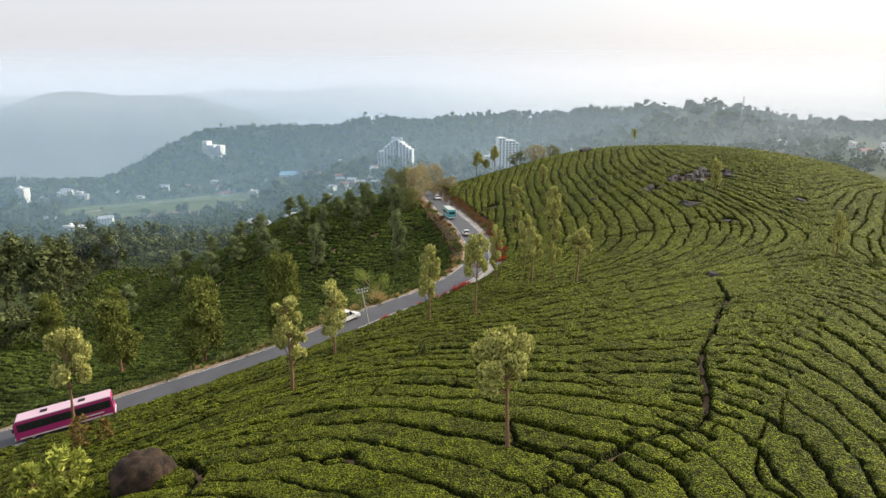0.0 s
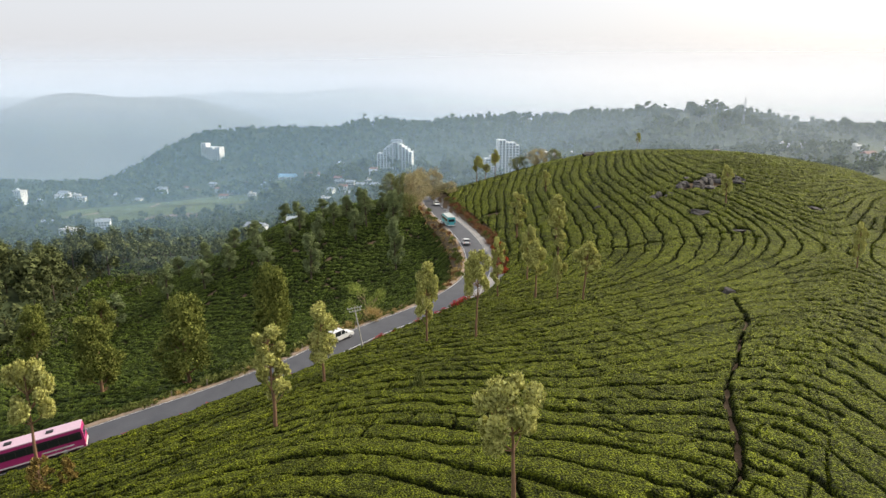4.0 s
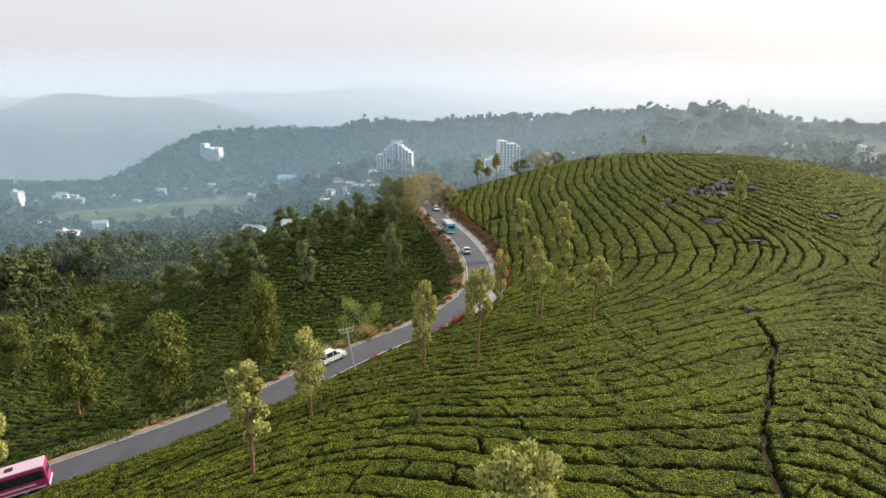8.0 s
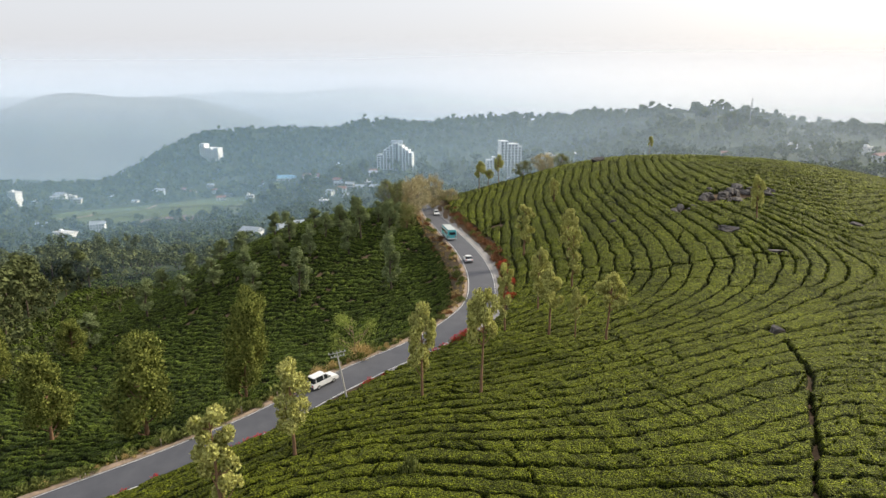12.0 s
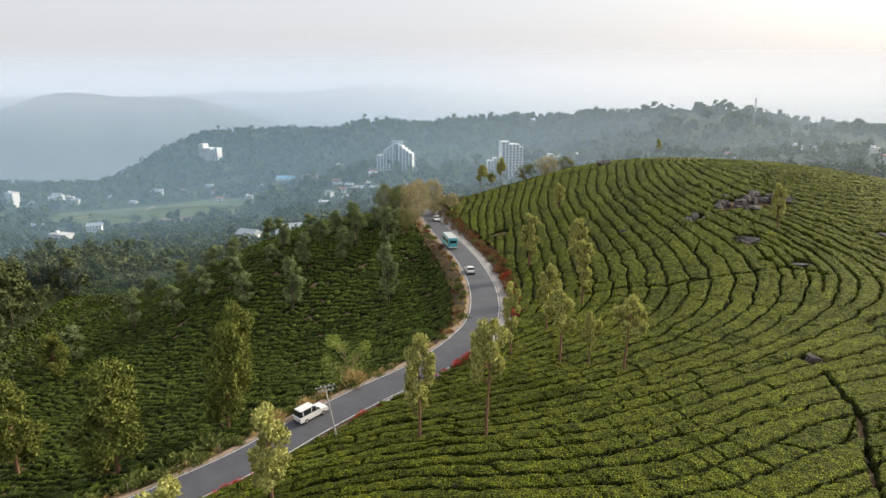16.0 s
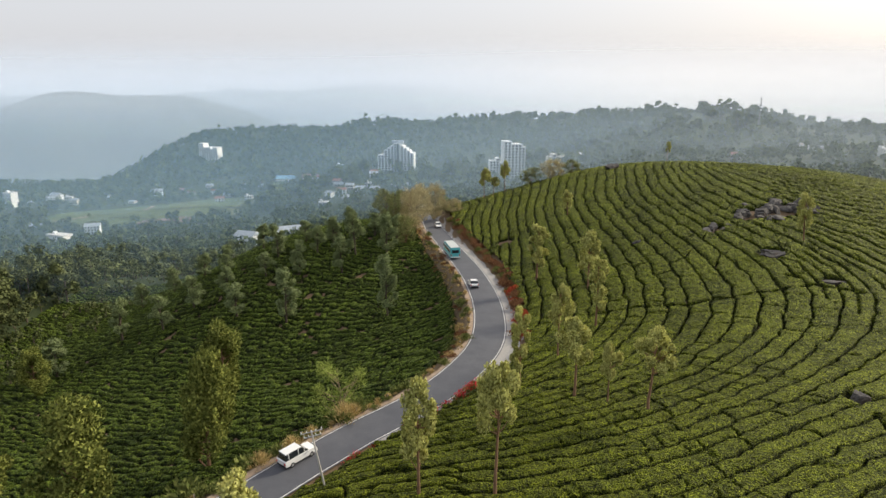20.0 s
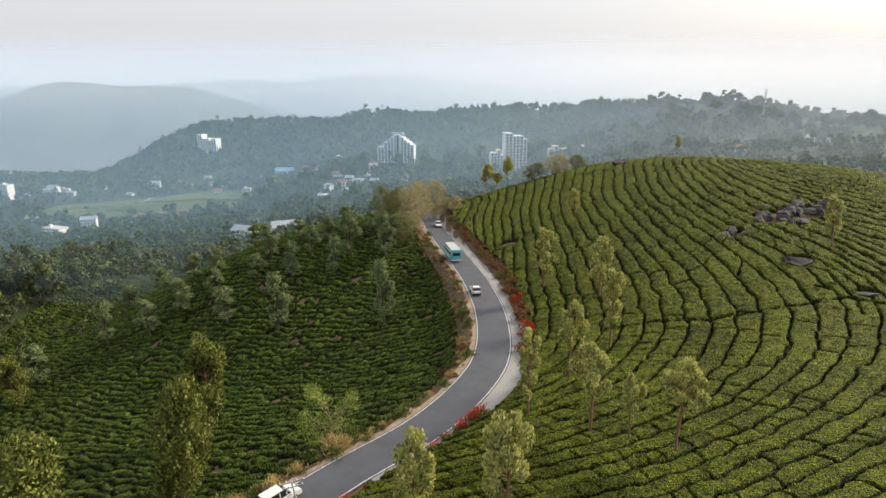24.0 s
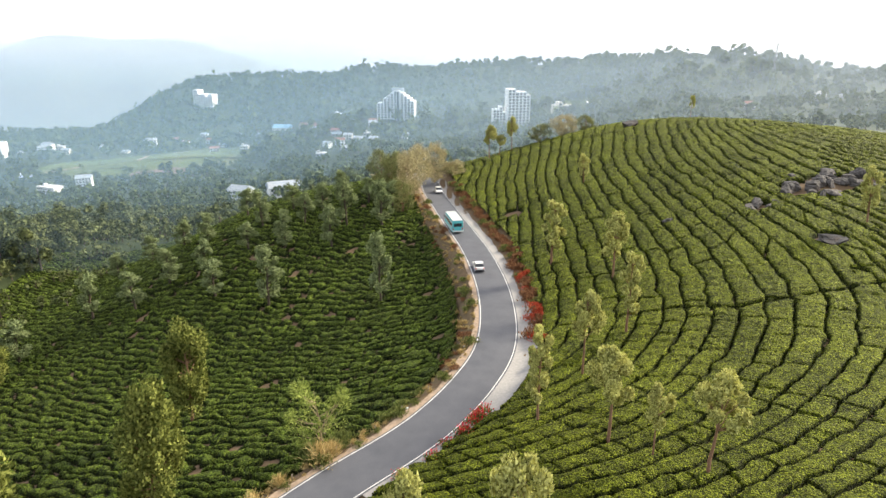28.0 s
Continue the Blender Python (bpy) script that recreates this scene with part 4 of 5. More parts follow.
def bus(label, length, paint, upper, roof, stripe, hatches):
    """A bus that faces +x, on its wheels, middle at the origin."""
    b = new("bus")
    a, hw = length / 2, 1.24
    bm = profile_bm([(-a, 0.42), (-a, 2.2), (-a + 0.1, 2.9), (a - 0.35, 2.9), (a - 0.08, 2.2), (a, 1.2), (a, 0.42)], hw, 0.1)
    part("body", bm, paint, b)
    box("roof", b, roof, -a + 0.12, a - 0.4, -hw + 0.08, hw - 0.08, 2.86, 3.02, 0.06)
    for s in (-1, 1):
        box("window_band", b, upper, -a + 0.25, a - 0.45, s * (hw + 0.004) - 0.012, s * (hw + 0.004) + 0.012, 1.5, 2.55)
        n = int(length / 1.25)
        w = (length - 1.3) / n
        for k in range(n):
            x = -a + 0.45 + k * w
            if s < 0 and k == n - 2:
                box("door", b, M_BLACK, x + 0.1, x + w - 0.1, s * (hw + 0.03) - 0.012, s * (hw + 0.03) + 0.012, 0.5, 2.45)
                continue
            box("window", b, M_GLASS, x + 0.06, x + w - 0.06, s * (hw + 0.022) - 0.012, s * (hw + 0.022) + 0.012, 1.58, 2.32, 0.01)
        box("stripe", b, stripe, -a + 0.3, a - 0.5, s * (hw + 0.012) - 0.008, s * (hw + 0.012) + 0.008, 0.5, 0.66)
        box("swoosh", b, stripe, -a + 1.2, -a + 4.6, s * (hw + 0.014) - 0.008, s * (hw + 0.014) + 0.008, 1.0, 1.16)
    box("windscreen", b, M_GLASS, a - 0.12, a - 0.02, -1.05, 1.05, 1.35, 2.45, 0.03)
    box("rear_window", b, M_GLASS, -a - 0.02, -a + 0.04, -0.9, 0.9, 1.6, 2.35, 0.02)
    box("bumper", b, M_CREAM, a - 0.1, a + 0.1, -1.18, 1.18, 0.42, 0.72, 0.05)
    box("bumper", b, M_CREAM, -a - 0.08, -a + 0.1, -1.18, 1.18, 0.42, 0.7, 0.05)
    for s in (-1, 1):
        box("headlight", b, M_LAMP, a - 0.03, a + 0.04, s * 0.85 - 0.18, s * 0.85 + 0.18, 0.8, 1.0, 0.03)
        box("tail_light", b, M_RED, -a - 0.03, -a + 0.03, s * 1.0 - 0.1, s * 1.0 + 0.1, 0.85, 1.3, 0.02)
        box("mirror", b, M_BLACK, a - 0.15, a + 0.1, s * 1.4 - 0.06, s * 1.4 + 0.06, 1.7, 2.2, 0.03)
        wheel(b, a - 1.9, s * 1.06, 0.48, 0.3)
        wheel(b, -a + 2.3, s * 1.06, 0.48, 0.34)
    for k in range(hatches):
        x = -a + length * (k + 0.8) / (hatches + 0.6)
        box("roof_hatch", b, M_BLACK, x - 0.4, x + 0.4, -0.35, 0.35, 3.0, 3.12, 0.03)
    return tagged(b, label, "bus")


def car(label, paint, suv):
    """A car that faces +x."""
    c = new("car")
    if suv:
        body = [(-2.2, 0.35), (-2.25, 1.0), (-2.1, 1.08), (0.95, 1.08), (2.05, 0.92), (2.2, 0.7), (2.2, 0.35)]
        cabin = [(-2.12, 1.05), (-1.9, 1.72), (-1.5, 1.8), (0.1, 1.78), (1.05, 1.07)]
    else:
        body = [(-2.0, 0.32), (-2.05, 0.88), (-1.75, 0.98), (0.9, 0.95), (1.9, 0.78), (2.05, 0.6), (2.05, 0.32)]
        cabin = [(-1.75, 0.95), (-1.1, 1.42), (-0.6, 1.48), (0.15, 1.46), (0.95, 0.95)]
    part("body", profile_bm(body, 0.88, 0.04), paint, c)
    cab = part("cabin", profile_bm(cabin, 0.82, 0.16), M_GLASS, c, "dark tinted cabin glass")
    x = [p[0] for p in cabin]
    zt = max(p[1] for p in cabin)
    box("roof_panel", c, paint, x[1] - 0.05, 0.2, -0.66, 0.66, zt - 0.05, zt + 0.035, 0.03)
    for s in (-1, 1):
        for px in (x[1] + 0.25, -0.35, 0.45):
            box("pillar", c, paint, px - 0.045, px + 0.045, s * 0.76 - 0.04, s * 0.76 + 0.04, body[2][1] - 0.05, zt - 0.05 if px < 0.4 else zt - 0.35, 0.01)
        box("headlight", c, M_LAMP, body[-3][0] - 0.14, body[-3][0] + 0.12, s * 0.62 - 0.17, s * 0.62 + 0.17, 0.62, 0.8, 0.03)
        box("tail_light", c, M_RED, body[1][0] - 0.02, body[1][0] + 0.08, s * 0.72 - 0.1, s * 0.72 + 0.1, 0.68, 0.95, 0.02)
        box("mirror", c, paint, 0.75, 0.9, s * 0.98 - 0.08, s * 0.98 + 0.08, 0.98, 1.12, 0.02)
        wheel(c, 1.32, s * 0.78, 0.33, 0.22)
        wheel(c, -1.32, s * 0.78, 0.33, 0.22)
    box("bumper", c, M_BLACK, body[-1][0] - 0.1, body[-1][0] + 0.05, -0.8, 0.8, 0.32, 0.5, 0.03)
    box("bumper", c, M_BLACK, body[0][0] - 0.06, body[0][0] + 0.1, -0.8, 0.8, 0.32, 0.52, 0.03)
    box("plate", c, M_LAMP, body[1][0] - 0.03, body[1][0] + 0.02, -0.25, 0.25, 0.6, 0.72)
    return tagged(c, label, "car")


def on_road(x, y, offset, back=False):
    """A pose on the road beside the given place, along its line."""
    i = int(np.argmin(np.hypot(LINE[:, 0] - x, LINE[:, 1] - y)))
    t = LINE_T[i]
    j, k = max(0, i - 4), min(len(LINE) - 1, i + 4)
    grade = (LINE[k, 2] - LINE[j, 2]) / np.linalg.norm(LINE[k, :2] - LINE[j, :2])
    p = LINE[i] + np.array([t[1], -t[0], 0]) * offset
    yaw = math.degrees(math.atan2(t[1], t[0])) + (180 if back else 0)
    return pose(p[0], p[1], p[2] + 0.045) @ pose(0, 0, 0, 0, 0, yaw) @ pose(0, 0, 0, 0, math.degrees(-math.atan(grade)) * (-1 if back else 1), 0)


pink_bus = bus("magenta coach with pale pink roof driving on the road", 11.4, M_PINK, M_BLACK, M_PINK_ROOF, M_CREAM, 2)
pink_bus.matrix_basis = on_road(-49.5, 76.3, 1.35, True)
aqua_bus = bus("turquoise and cream local bus on the road", 8.6, M_AQUA, M_CREAM, M_ROOF_GREY, M_CREAM, 0)
aqua_bus.matrix_basis = on_road(2.9, 196, -1.35)
suv = car("white family car with dark windows on the road", M_WHITE, True)
suv.matrix_basis = on_road(-15, 102.8, -1.35)
hatch = car("small white car driving up the road", M_WHITE, False)
hatch.matrix_basis = on_road(6.8, 168, -1.35)
copy_thing(hatch, on_road(-3.3, 231, 1.3, True))


# ---- utility pole ----
M_CONCRETE = simple("weathered concrete", (0.42, 0.40, 0.37), 0.9, vary=0.15)


def utility_pole(x, y, h, lean, turn):
    p = new("utility_pole")
    v, f = tube([(0, 0, -0.5), (0, 0, h * 0.5), (0, 0, h)], [0.13, 0.11, 0.08], 8)
    mesh_object("post", v, f, M_CONCRETE, p, True)
    for k, z in enumerate((h - 0.25, h - 0.75)):
        arm = box("crossarm", p, M_STEEL, -1.1 + 0.2 * k, 1.1 - 0.2 * k, 0.06, 0.14, z - 0.05, z + 0.05, 0.01)
        for s in (-1, -0.45, 0.45, 1):
            bm = bmesh.new()
            bmesh.ops.create_cone(bm, cap_ends=True, segments=8, radius1=0.06, radius2=0.035, depth=0.2, matrix=Matrix.Translation((s * (1.0 - 0.2 * k), 0.1, z + 0.15)))
            part("insulator", bm, M_CREAM, arm)
    z = float(ground_z(np.array([x]), np.array([y]))[0])
    p.matrix_basis = pose(x, y, z, 2, lean, turn)
    return tagged(p, "leaning concrete utility pole with steel crossarms", "utility pole")


utility_pole(-11.8, 95.9, 7.3, -9, 12)


# ---- shrubs, flowers, dry grass ----
def sprays(name, parent, mat, n, spread_xy, height, leaf, seed, fan=0.6):
    r = np.random.default_rng(seed)
    c = r.normal(size=(n, 3)) * np.array([spread_xy, spread_xy, 0]) * 0.42
    c[:, 2] = height * r.uniform(0.15, 1, n) * (1 - 0.45 * np.clip(np.hypot(c[:, 0], c[:, 1]) / spread_xy, 0, 1))
    ax = c * np.array([fan, fan, 0]) / spread_xy + (0, 0, 1) + r.normal(0, 0.35, (n, 3))
    ax /= np.linalg.norm(ax, axis=1)[:, None]
    v, q = leaf_quads(c, ax, *leaf, r)
    ob = new(name, raw_mesh(name, v, q, mat))
    ob.parent = parent
    return ob


M_PETAL = leaf_material("red bracts", (0.45, 0.02, 0.03), (0.72, 0.06, 0.07))
M_SHRUB = leaf_material("shrub leaves", (0.055, 0.075, 0.022), (0.18, 0.20, 0.06))
M_STRAW = leaf_material("dry straw", (0.24, 0.17, 0.06), (0.50, 0.38, 0.17))
M_RUST = leaf_material("rust brown leaves", (0.10, 0.045, 0.025), (0.27, 0.14, 0.07))
M_RUST_R = leaf_material("red brown leaves", (0.26, 0.04, 0.02), (0.50, 0.10, 0.05))
PLANTS = {}


def roadside(kind, x, y, size, height, turn=0):
    """A plant by the road: red flowering shrub, dry grass tuft, rust-coloured or green shrub."""
    if kind not in PLANTS:
        p = new({"flower": "flowering_shrub", "straw": "grass_tuft"}.get(kind, "shrub"))
        if kind == "flower":
            sprays("foliage", p, M_SHRUB, 220, 1.0, 0.85, (0.26, 0.11), 51)
            sprays("blossom", p, M_PETAL, 90, 1.15, 1.2, (0.24, 0.09), 52)
        elif kind == "straw":
            sprays("tuft", p, M_STRAW, 260, 0.75, 1.0, (0.7, 0.035), 53, 1.3)
        elif kind == "rust":
            sprays("foliage", p, M_RUST, 210, 1.0, 1.0, (0.3, 0.12), 54)
        elif kind == "redrust":
            sprays("foliage", p, M_RUST_R, 210, 1.0, 1.0, (0.3, 0.13), 55)
        else:
            sprays("foliage", p, M_SHRUB, 230, 1.0, 1.0, (0.3, 0.13), 56)
        PLANTS[kind] = [p, False]
    src, used = PLANTS[kind]
    z = float(ground_z(np.array([x]), np.array([y]))[0])
    m = pose(x, y, z - 0.05, 0, 0, turn) @ Matrix.Diagonal((size, size, height, 1))
    o = copy_at(src, m) if used else src
    if not used:
        src.matrix_basis = m
        PLANTS[kind][1] = True
    lab, cat = {"flower": ("low shrub covered with bright red flowers by the road", "shrub"), "straw": ("tuft of dry golden grass on the road verge", "grass"),
                "rust": ("dry rust-brown shrub on the roadside bank", "shrub"), "redrust": ("red-leaved shrub on the cut bank above the road", "shrub"),
                "green": ("low green shrub growing on the road verge", "shrub")}[kind]
    return tagged(o, lab, cat, kind + " plants along the road")


def beside(i, off):
    return LINE[i, 0] + LINE_T[i, 1] * off, LINE[i, 1] - LINE_T[i, 0] * off


rp = random.Random(5)
S = lambda x, y: int(np.argmin(np.hypot(LINE[:, 0] - x, LINE[:, 1] - y)))
# red flowers on the near edge of the road
for x, y, n in ((-32, 80, 3), (-40, 76, 2), (-22, 91, 6), (-25, 88, 5), (-9, 104, 3), (-4.5, 110, 2), (0, 114.5, 4), (3, 118.5, 4)):
    for k in range(n):
        i = S(x, y) + rp.randint(-2, 2)
        px, py = beside(i, rp.uniform(3.5, 4.3))
        big = 1.45 if x > -2 else 1.0
        roadside("flower", px, py, big * rp.uniform(0.6, 0.95), big * rp.uniform(0.7, 1.25), rp.uniform(0, 360))
# red-brown shrubs on the cut bank along the far right edge
i0, i1 = S(11, 138), S(-4, 236)
for i in range(i0, i1, 1):
    for _ in range(1):
        px, py = beside(i, 5.0 + 1.0 * float(ease(160, 175, LINE[i, 1])) + rp.uniform(-0.5, 1.5))
        red = i < i0 + 24
        roadside("redrust" if red and rp.random() < 0.3 else "green" if rp.random() < 0.22 else "rust", px, py, rp.uniform(0.9, 1.5), rp.uniform(0.8, 2.0 if red else 1.7), rp.uniform(0, 360))
# dry grass, shrubs and rubble on the left edge
for i in range(S(-56, 73), S(-4, 232)):
    y = LINE[i, 1]
    for _ in range(3):
        px, py = beside(i, -rp.uniform(3.35, 7.0))
        roll = rp.random()
        kind = "straw" if roll < (0.44 if y < 122 else 0.62) else "rust" if roll < 0.74 and y > 122 else "green" if roll < 0.86 else ""
        if kind:
            s = rp.uniform(0.35, 1.0) * {"green": 1.35, "straw": 0.7}.get(kind, 1.0)
            roadside(kind, px, py, s, s * rp.uniform(0.7, 1.3), rp.uniform(0, 360))
for x, y, s in ((-12.6, 112.5, 2.1), (-11.6, 113.6, 1.5), (-17.5, 105.5, 1.8), (-20.5, 103, 1.5), (-16, 109, 1.2)):
    roadside("straw", x, y, s, s * 1.15, 40 * x)
for x, y, s in ((-11, 117, 2.2), (-28, 101, 3.0), (-31, 98, 2.6), (-35, 95, 2.4), (-23, 106, 2.5), (-39, 91.5, 2.0), (-14.5, 118, 2.4), (-46, 86, 1.8)):
    roadside("green", x, y, s, s * 1.0, 40 * x)

M_PLASTIC = simple("white plastic", (0.78, 0.78, 0.76), 0.6)
for n, (off, x, y) in enumerate(((-3.9, -39.9, 84), (-4.2, -50, 77), (-4.0, -20, 99), (-4.1, -9.5, 110), (4.6, -9, 102), (4.0, -47, 72), (-4.4, -2, 120), (-4.3, 5, 137))):
    bm = bmesh.new()
    bmesh.ops.create_icosphere(bm, subdivisions=2, radius=0.2)
    for v in bm.verts:
        v.co *= 1 + 0.35 * noise.noise(v.co * 3 + Vector((n, 0, 0)))
        v.co.z *= 0.5
    me = bpy.data.meshes.new("litter_bag")
    bm.to_mesh(me)
    bm.free()
    me.materials.append(M_PLASTIC)
    px, py = beside(S(x, y), off)
    ob = new("litter_bag", me)
    ob.location = (px, py, float(ground_z(np.array([px]), np.array([py]))[0]) + 0.12)
    tagged(ob, "crumpled white plastic bag lying on the verge", "litter", "litter by the road")

# wooden marker posts on the left edge
M_POST = simple("grey wood", (0.30, 0.25, 0.19), 0.9)
for n, i in enumerate(range(S(-36, 85), S(4, 128), 5)):
    px, py = beside(i, -4.0 - 0.4 * (n % 2))
    bm = bmesh.new()
    box_bm(bm, -0.06, 0.06, -0.06, 0.06, -0.2, 0.85, 0.01)
    me = bpy.data.meshes.new("marker_post")
    bm.to_mesh(me)
    bm.free()
    me.materials.append(M_POST)
    ob = new("marker_post", me)
    ob.matrix_basis = pose(px, py, float(ground_z(np.array([px]), np.array([py]))[0]), rp.uniform(-6, 6), rp.uniform(-6, 6), 30)
    tagged(ob, "short weathered wooden post on the road verge", "post", "posts along the road")



# ---- buildings in the valley ----
M_WALL_W = simple("white render wall", (0.82, 0.82, 0.80), 0.85, vary=0.06, scale=0.4, bump=0)
M_WALL_C = simple("cream render wall", (0.66, 0.62, 0.54), 0.85, vary=0.08, scale=0.4, bump=0)
M_WALL_G = simple("grey render wall", (0.36, 0.35, 0.33), 0.9, vary=0.1, scale=0.4, bump=0)
M_WIN = Nodes("dark window glass", 0.15, spec=0.5).colour((0.045, 0.055, 0.065)).mat
M_ROOF_RED = simple("red tile roof", (0.26, 0.13, 0.10), 0.85, vary=0.15, scale=0.5, bump=0)
M_ROOF_BLUE = simple("blue sheet roof", (0.22, 0.40, 0.55), 0.5, vary=0.1, scale=0.5, bump=0)
M_ROOF_TIN = simple("pale sheet roof", (0.32, 0.35, 0.38), 0.5, vary=0.12, scale=0.5, bump=0)
M_SLAB = simple("concrete slab", (0.58, 0.57, 0.55), 0.85, vary=0.1, scale=0.4, bump=0)


def shared_box(name, sx, sy, sz, material):
    bm = bmesh.new()
    box_bm(bm, -sx / 2, sx / 2, -sy / 2, sy / 2, 0, sz)
    me = bpy.data.meshes.new(name)
    bm.to_mesh(me)
    bm.free()
    me.materials.append(material)
    return me


def put_at(ob, x, y, turn, sink=1.0):
    n = np.linspace(-14, 14, 3)
    gx, gy = np.meshgrid(x + n, y + n)
    z = ground_z(gx.ravel(), gy.ravel(), (np.full(9, 1e3), np.zeros(9)))
    ob.matrix_basis = pose(x, y, float(np.median(z)) - sink, 0, 0, turn)
    return ob


def tower_block(label, columns, storey, depth, bay, wall, extra=0.0):
    """A hotel block: columns are storeys per bay, so that its top steps up and down."""
    b = new("hotel")
    n = len(columns)
    w = n * bay
    win = shared_box("window", bay * 0.62, 0.3, storey * 0.6, M_WIN)
    k = 0
    while k < n:
        m = k
        while m + 1 < n and columns[m + 1] == columns[k]:
            m += 1
        h = columns[k] * storey
        box("wall", b, wall, -w / 2 + k * bay, -w / 2 + (m + 1) * bay, 0, depth, -8, h + extra)
        box("parapet", b, wall, -w / 2 + k * bay - 0.2, -w / 2 + (m + 1) * bay + 0.2, -0.3, depth + 0.2, h + extra, h + extra + 1.0)
        k = m + 1
    for k, c in enumerate(columns):
        for s in range(c):
            o = new("window", win)
            o.parent = b
            o.location = (-w / 2 + (k + 0.5) * bay, -0.02, s * storey + storey * 0.28)
    for s in range(1, max(columns)):
        ks = [k for k, c in enumerate(columns) if c > s]
        box("balcony_slab", b, M_SLAB, -w / 2 + min(ks) * bay, -w / 2 + (max(ks) + 1) * bay, -0.9, 0, s * storey - 0.12, s * storey + 0.12)
    for k in range(n + 1):
        c = max(columns[max(0, k - 1)], columns[min(n - 1, k)])
        box("pier", b, wall, -w / 2 + k * bay - 0.35, -w / 2 + k * bay + 0.35, -0.75, 0.1, -6, c * storey)
    return tagged(b, label, "building")


mid_hotel = tower_block("tall white stepped hotel among forest trees", [7, 7, 9, 10, 11, 12, 12, 11, 10, 9, 8], 3.3, 16, 4.6, M_WALL_W)
put_at(mid_hotel, -70, 925, -8, 2)
box("stair_tower", mid_hotel, M_WALL_W, 1.5, 6, -1.4, 5, -6, 41)
# dark strip standing in for the shaded recess in the facade
box("recess_strip", mid_hotel, M_WIN, 2.3, 5.2, -1.6, -1.35, 0, 39.5, 0.05)
box("roof_house", mid_hotel, M_ROOF_TIN, -6, 10, 4, 12, 39, 43.5)
left_hotel = tower_block("white hotel block on the forested hillside", [10, 10, 8, 8, 8, 7, 8, 8], 3.8, 18, 5.2, M_WALL_W)
put_at(left_hotel, -484, 1335, -14, 2)
right_hotel = tower_block("slim white tower hotel behind the tea hill", [14, 14, 13, 13, 13, 12], 3.4, 16, 4.4, M_WALL_W)
put_at(right_hotel, 84, 815, 10, 2)
annex = tower_block("low white annex with terraces beside the tower", [8, 8, 9, 7], 3.2, 12, 3.8, M_WALL_W)
put_at(annex, 62, 822, 6, 2)
long_hotel = tower_block("long cream building on the ridge slope", [8, 9, 8, 8, 8, 8, 8, 8, 9, 8, 8], 3.4, 14, 5, M_WALL_C)
put_at(long_hotel, 156, 838, 8, 15)


def house(kind, seed):
    r = random.Random(seed)
    b = new("house")
    if kind == "tower":
        w, d, n, wall, roof = 15, 12, 7, M_WALL_W, None
    elif kind == "white3":
        w, d, n, wall, roof = 16, 11, 5, M_WALL_W, M_ROOF_TIN
    elif kind == "flat":
        w, d, n, wall, roof = 26, 12, 3, M_WALL_W, None
    elif kind == "blue":
        w, d, n, wall, roof = 26, 16, 2, M_WALL_C, M_ROOF_BLUE
    elif kind == "red":
        w, d, n, wall, roof = 22, 14, 2, M_WALL_C, M_ROOF_RED
    elif kind == "long":
        w, d, n, wall, roof = 28, 9, 2, M_WALL_W, M_ROOF_TIN
    elif kind == "house":
        w, d, n, wall, roof = r.uniform(15, 20), 11, 3, M_WALL_W, r.choice([M_ROOF_TIN, None, M_ROOF_TIN])
    else:
        w, d, n, wall, roof = r.uniform(8, 13), 8, r.choice([1, 2, 2]), r.choice([M_WALL_W, M_WALL_C, M_WALL_G]), r.choice([M_ROOF_TIN, M_ROOF_RED, None, M_ROOF_TIN])
    h = n * 3.2
    box("wall", b, wall, -w / 2, w / 2, -d / 2, d / 2, -5, h)
    if roof:
        bm = bmesh.new()
        e, top = 0.8, h + 0.28 * d
        v = [bm.verts.new(c) for c in ((-w / 2 - e, -d / 2 - e, h - 0.2), (w / 2 + e, -d / 2 - e, h - 0.2), (w / 2 + e, d / 2 + e, h - 0.2), (-w / 2 - e, d / 2 + e, h - 0.2), (-w / 2 - e * 0.3, 0, top), (w / 2 + e * 0.3, 0, top))]
        for q in ((0, 1, 5, 4), (2, 3, 4, 5), (1, 2, 5), (3, 0, 4), (3, 2, 1, 0)):
            bm.faces.new([v[i] for i in q])
        part("roof", bm, roof, b)
    else:
        box("parapet", b, M_SLAB, -w / 2 - 0.3, w / 2 + 0.3, -d / 2 - 0.3, d / 2 + 0.3, h, h + 0.7)
        box("stair_head", b, wall, -w / 4 - 1.5, -w / 4 + 1.5, -1.5, 2, h + 0.7, h + 3)
    bays = max(3, int(w / 3.2))
    win = shared_box("window", w / bays * 0.5, 0.3, 1.5, M_WIN)
    for s in range(n):
        for k in range(bays):
            o = new("window", win)
            o.parent = b
            o.location = (-w / 2 + (k + 0.5) * w / bays, -d / 2 - 0.03, s * 3.2 + 0.9)
        if s:
            box("floor_band", b, M_SLAB, -w / 2 - 0.5, w / 2 + 0.5, -d / 2 - 0.9, -d / 2, s * 3.2 - 0.15, s * 3.2 + 0.1)
    lab = {"tower": "narrow white apartment block on the valley side", "white3": "white multi-storey house below the field", "flat": "long white flat-roofed school building",
           "blue": "building with a blue sheet roof in the valley", "red": "building with a red tiled roof in the valley", "long": "long low white building on the ridge"}.get(kind, "small pale town house among trees")
    return tagged(b, lab, "house", "houses in the valley")


for n, (x, y, kind) in enumerate(HOUSES):
    put_at(house(kind, n), x, y, random.Random(n).uniform(-28, 28), 0.5)

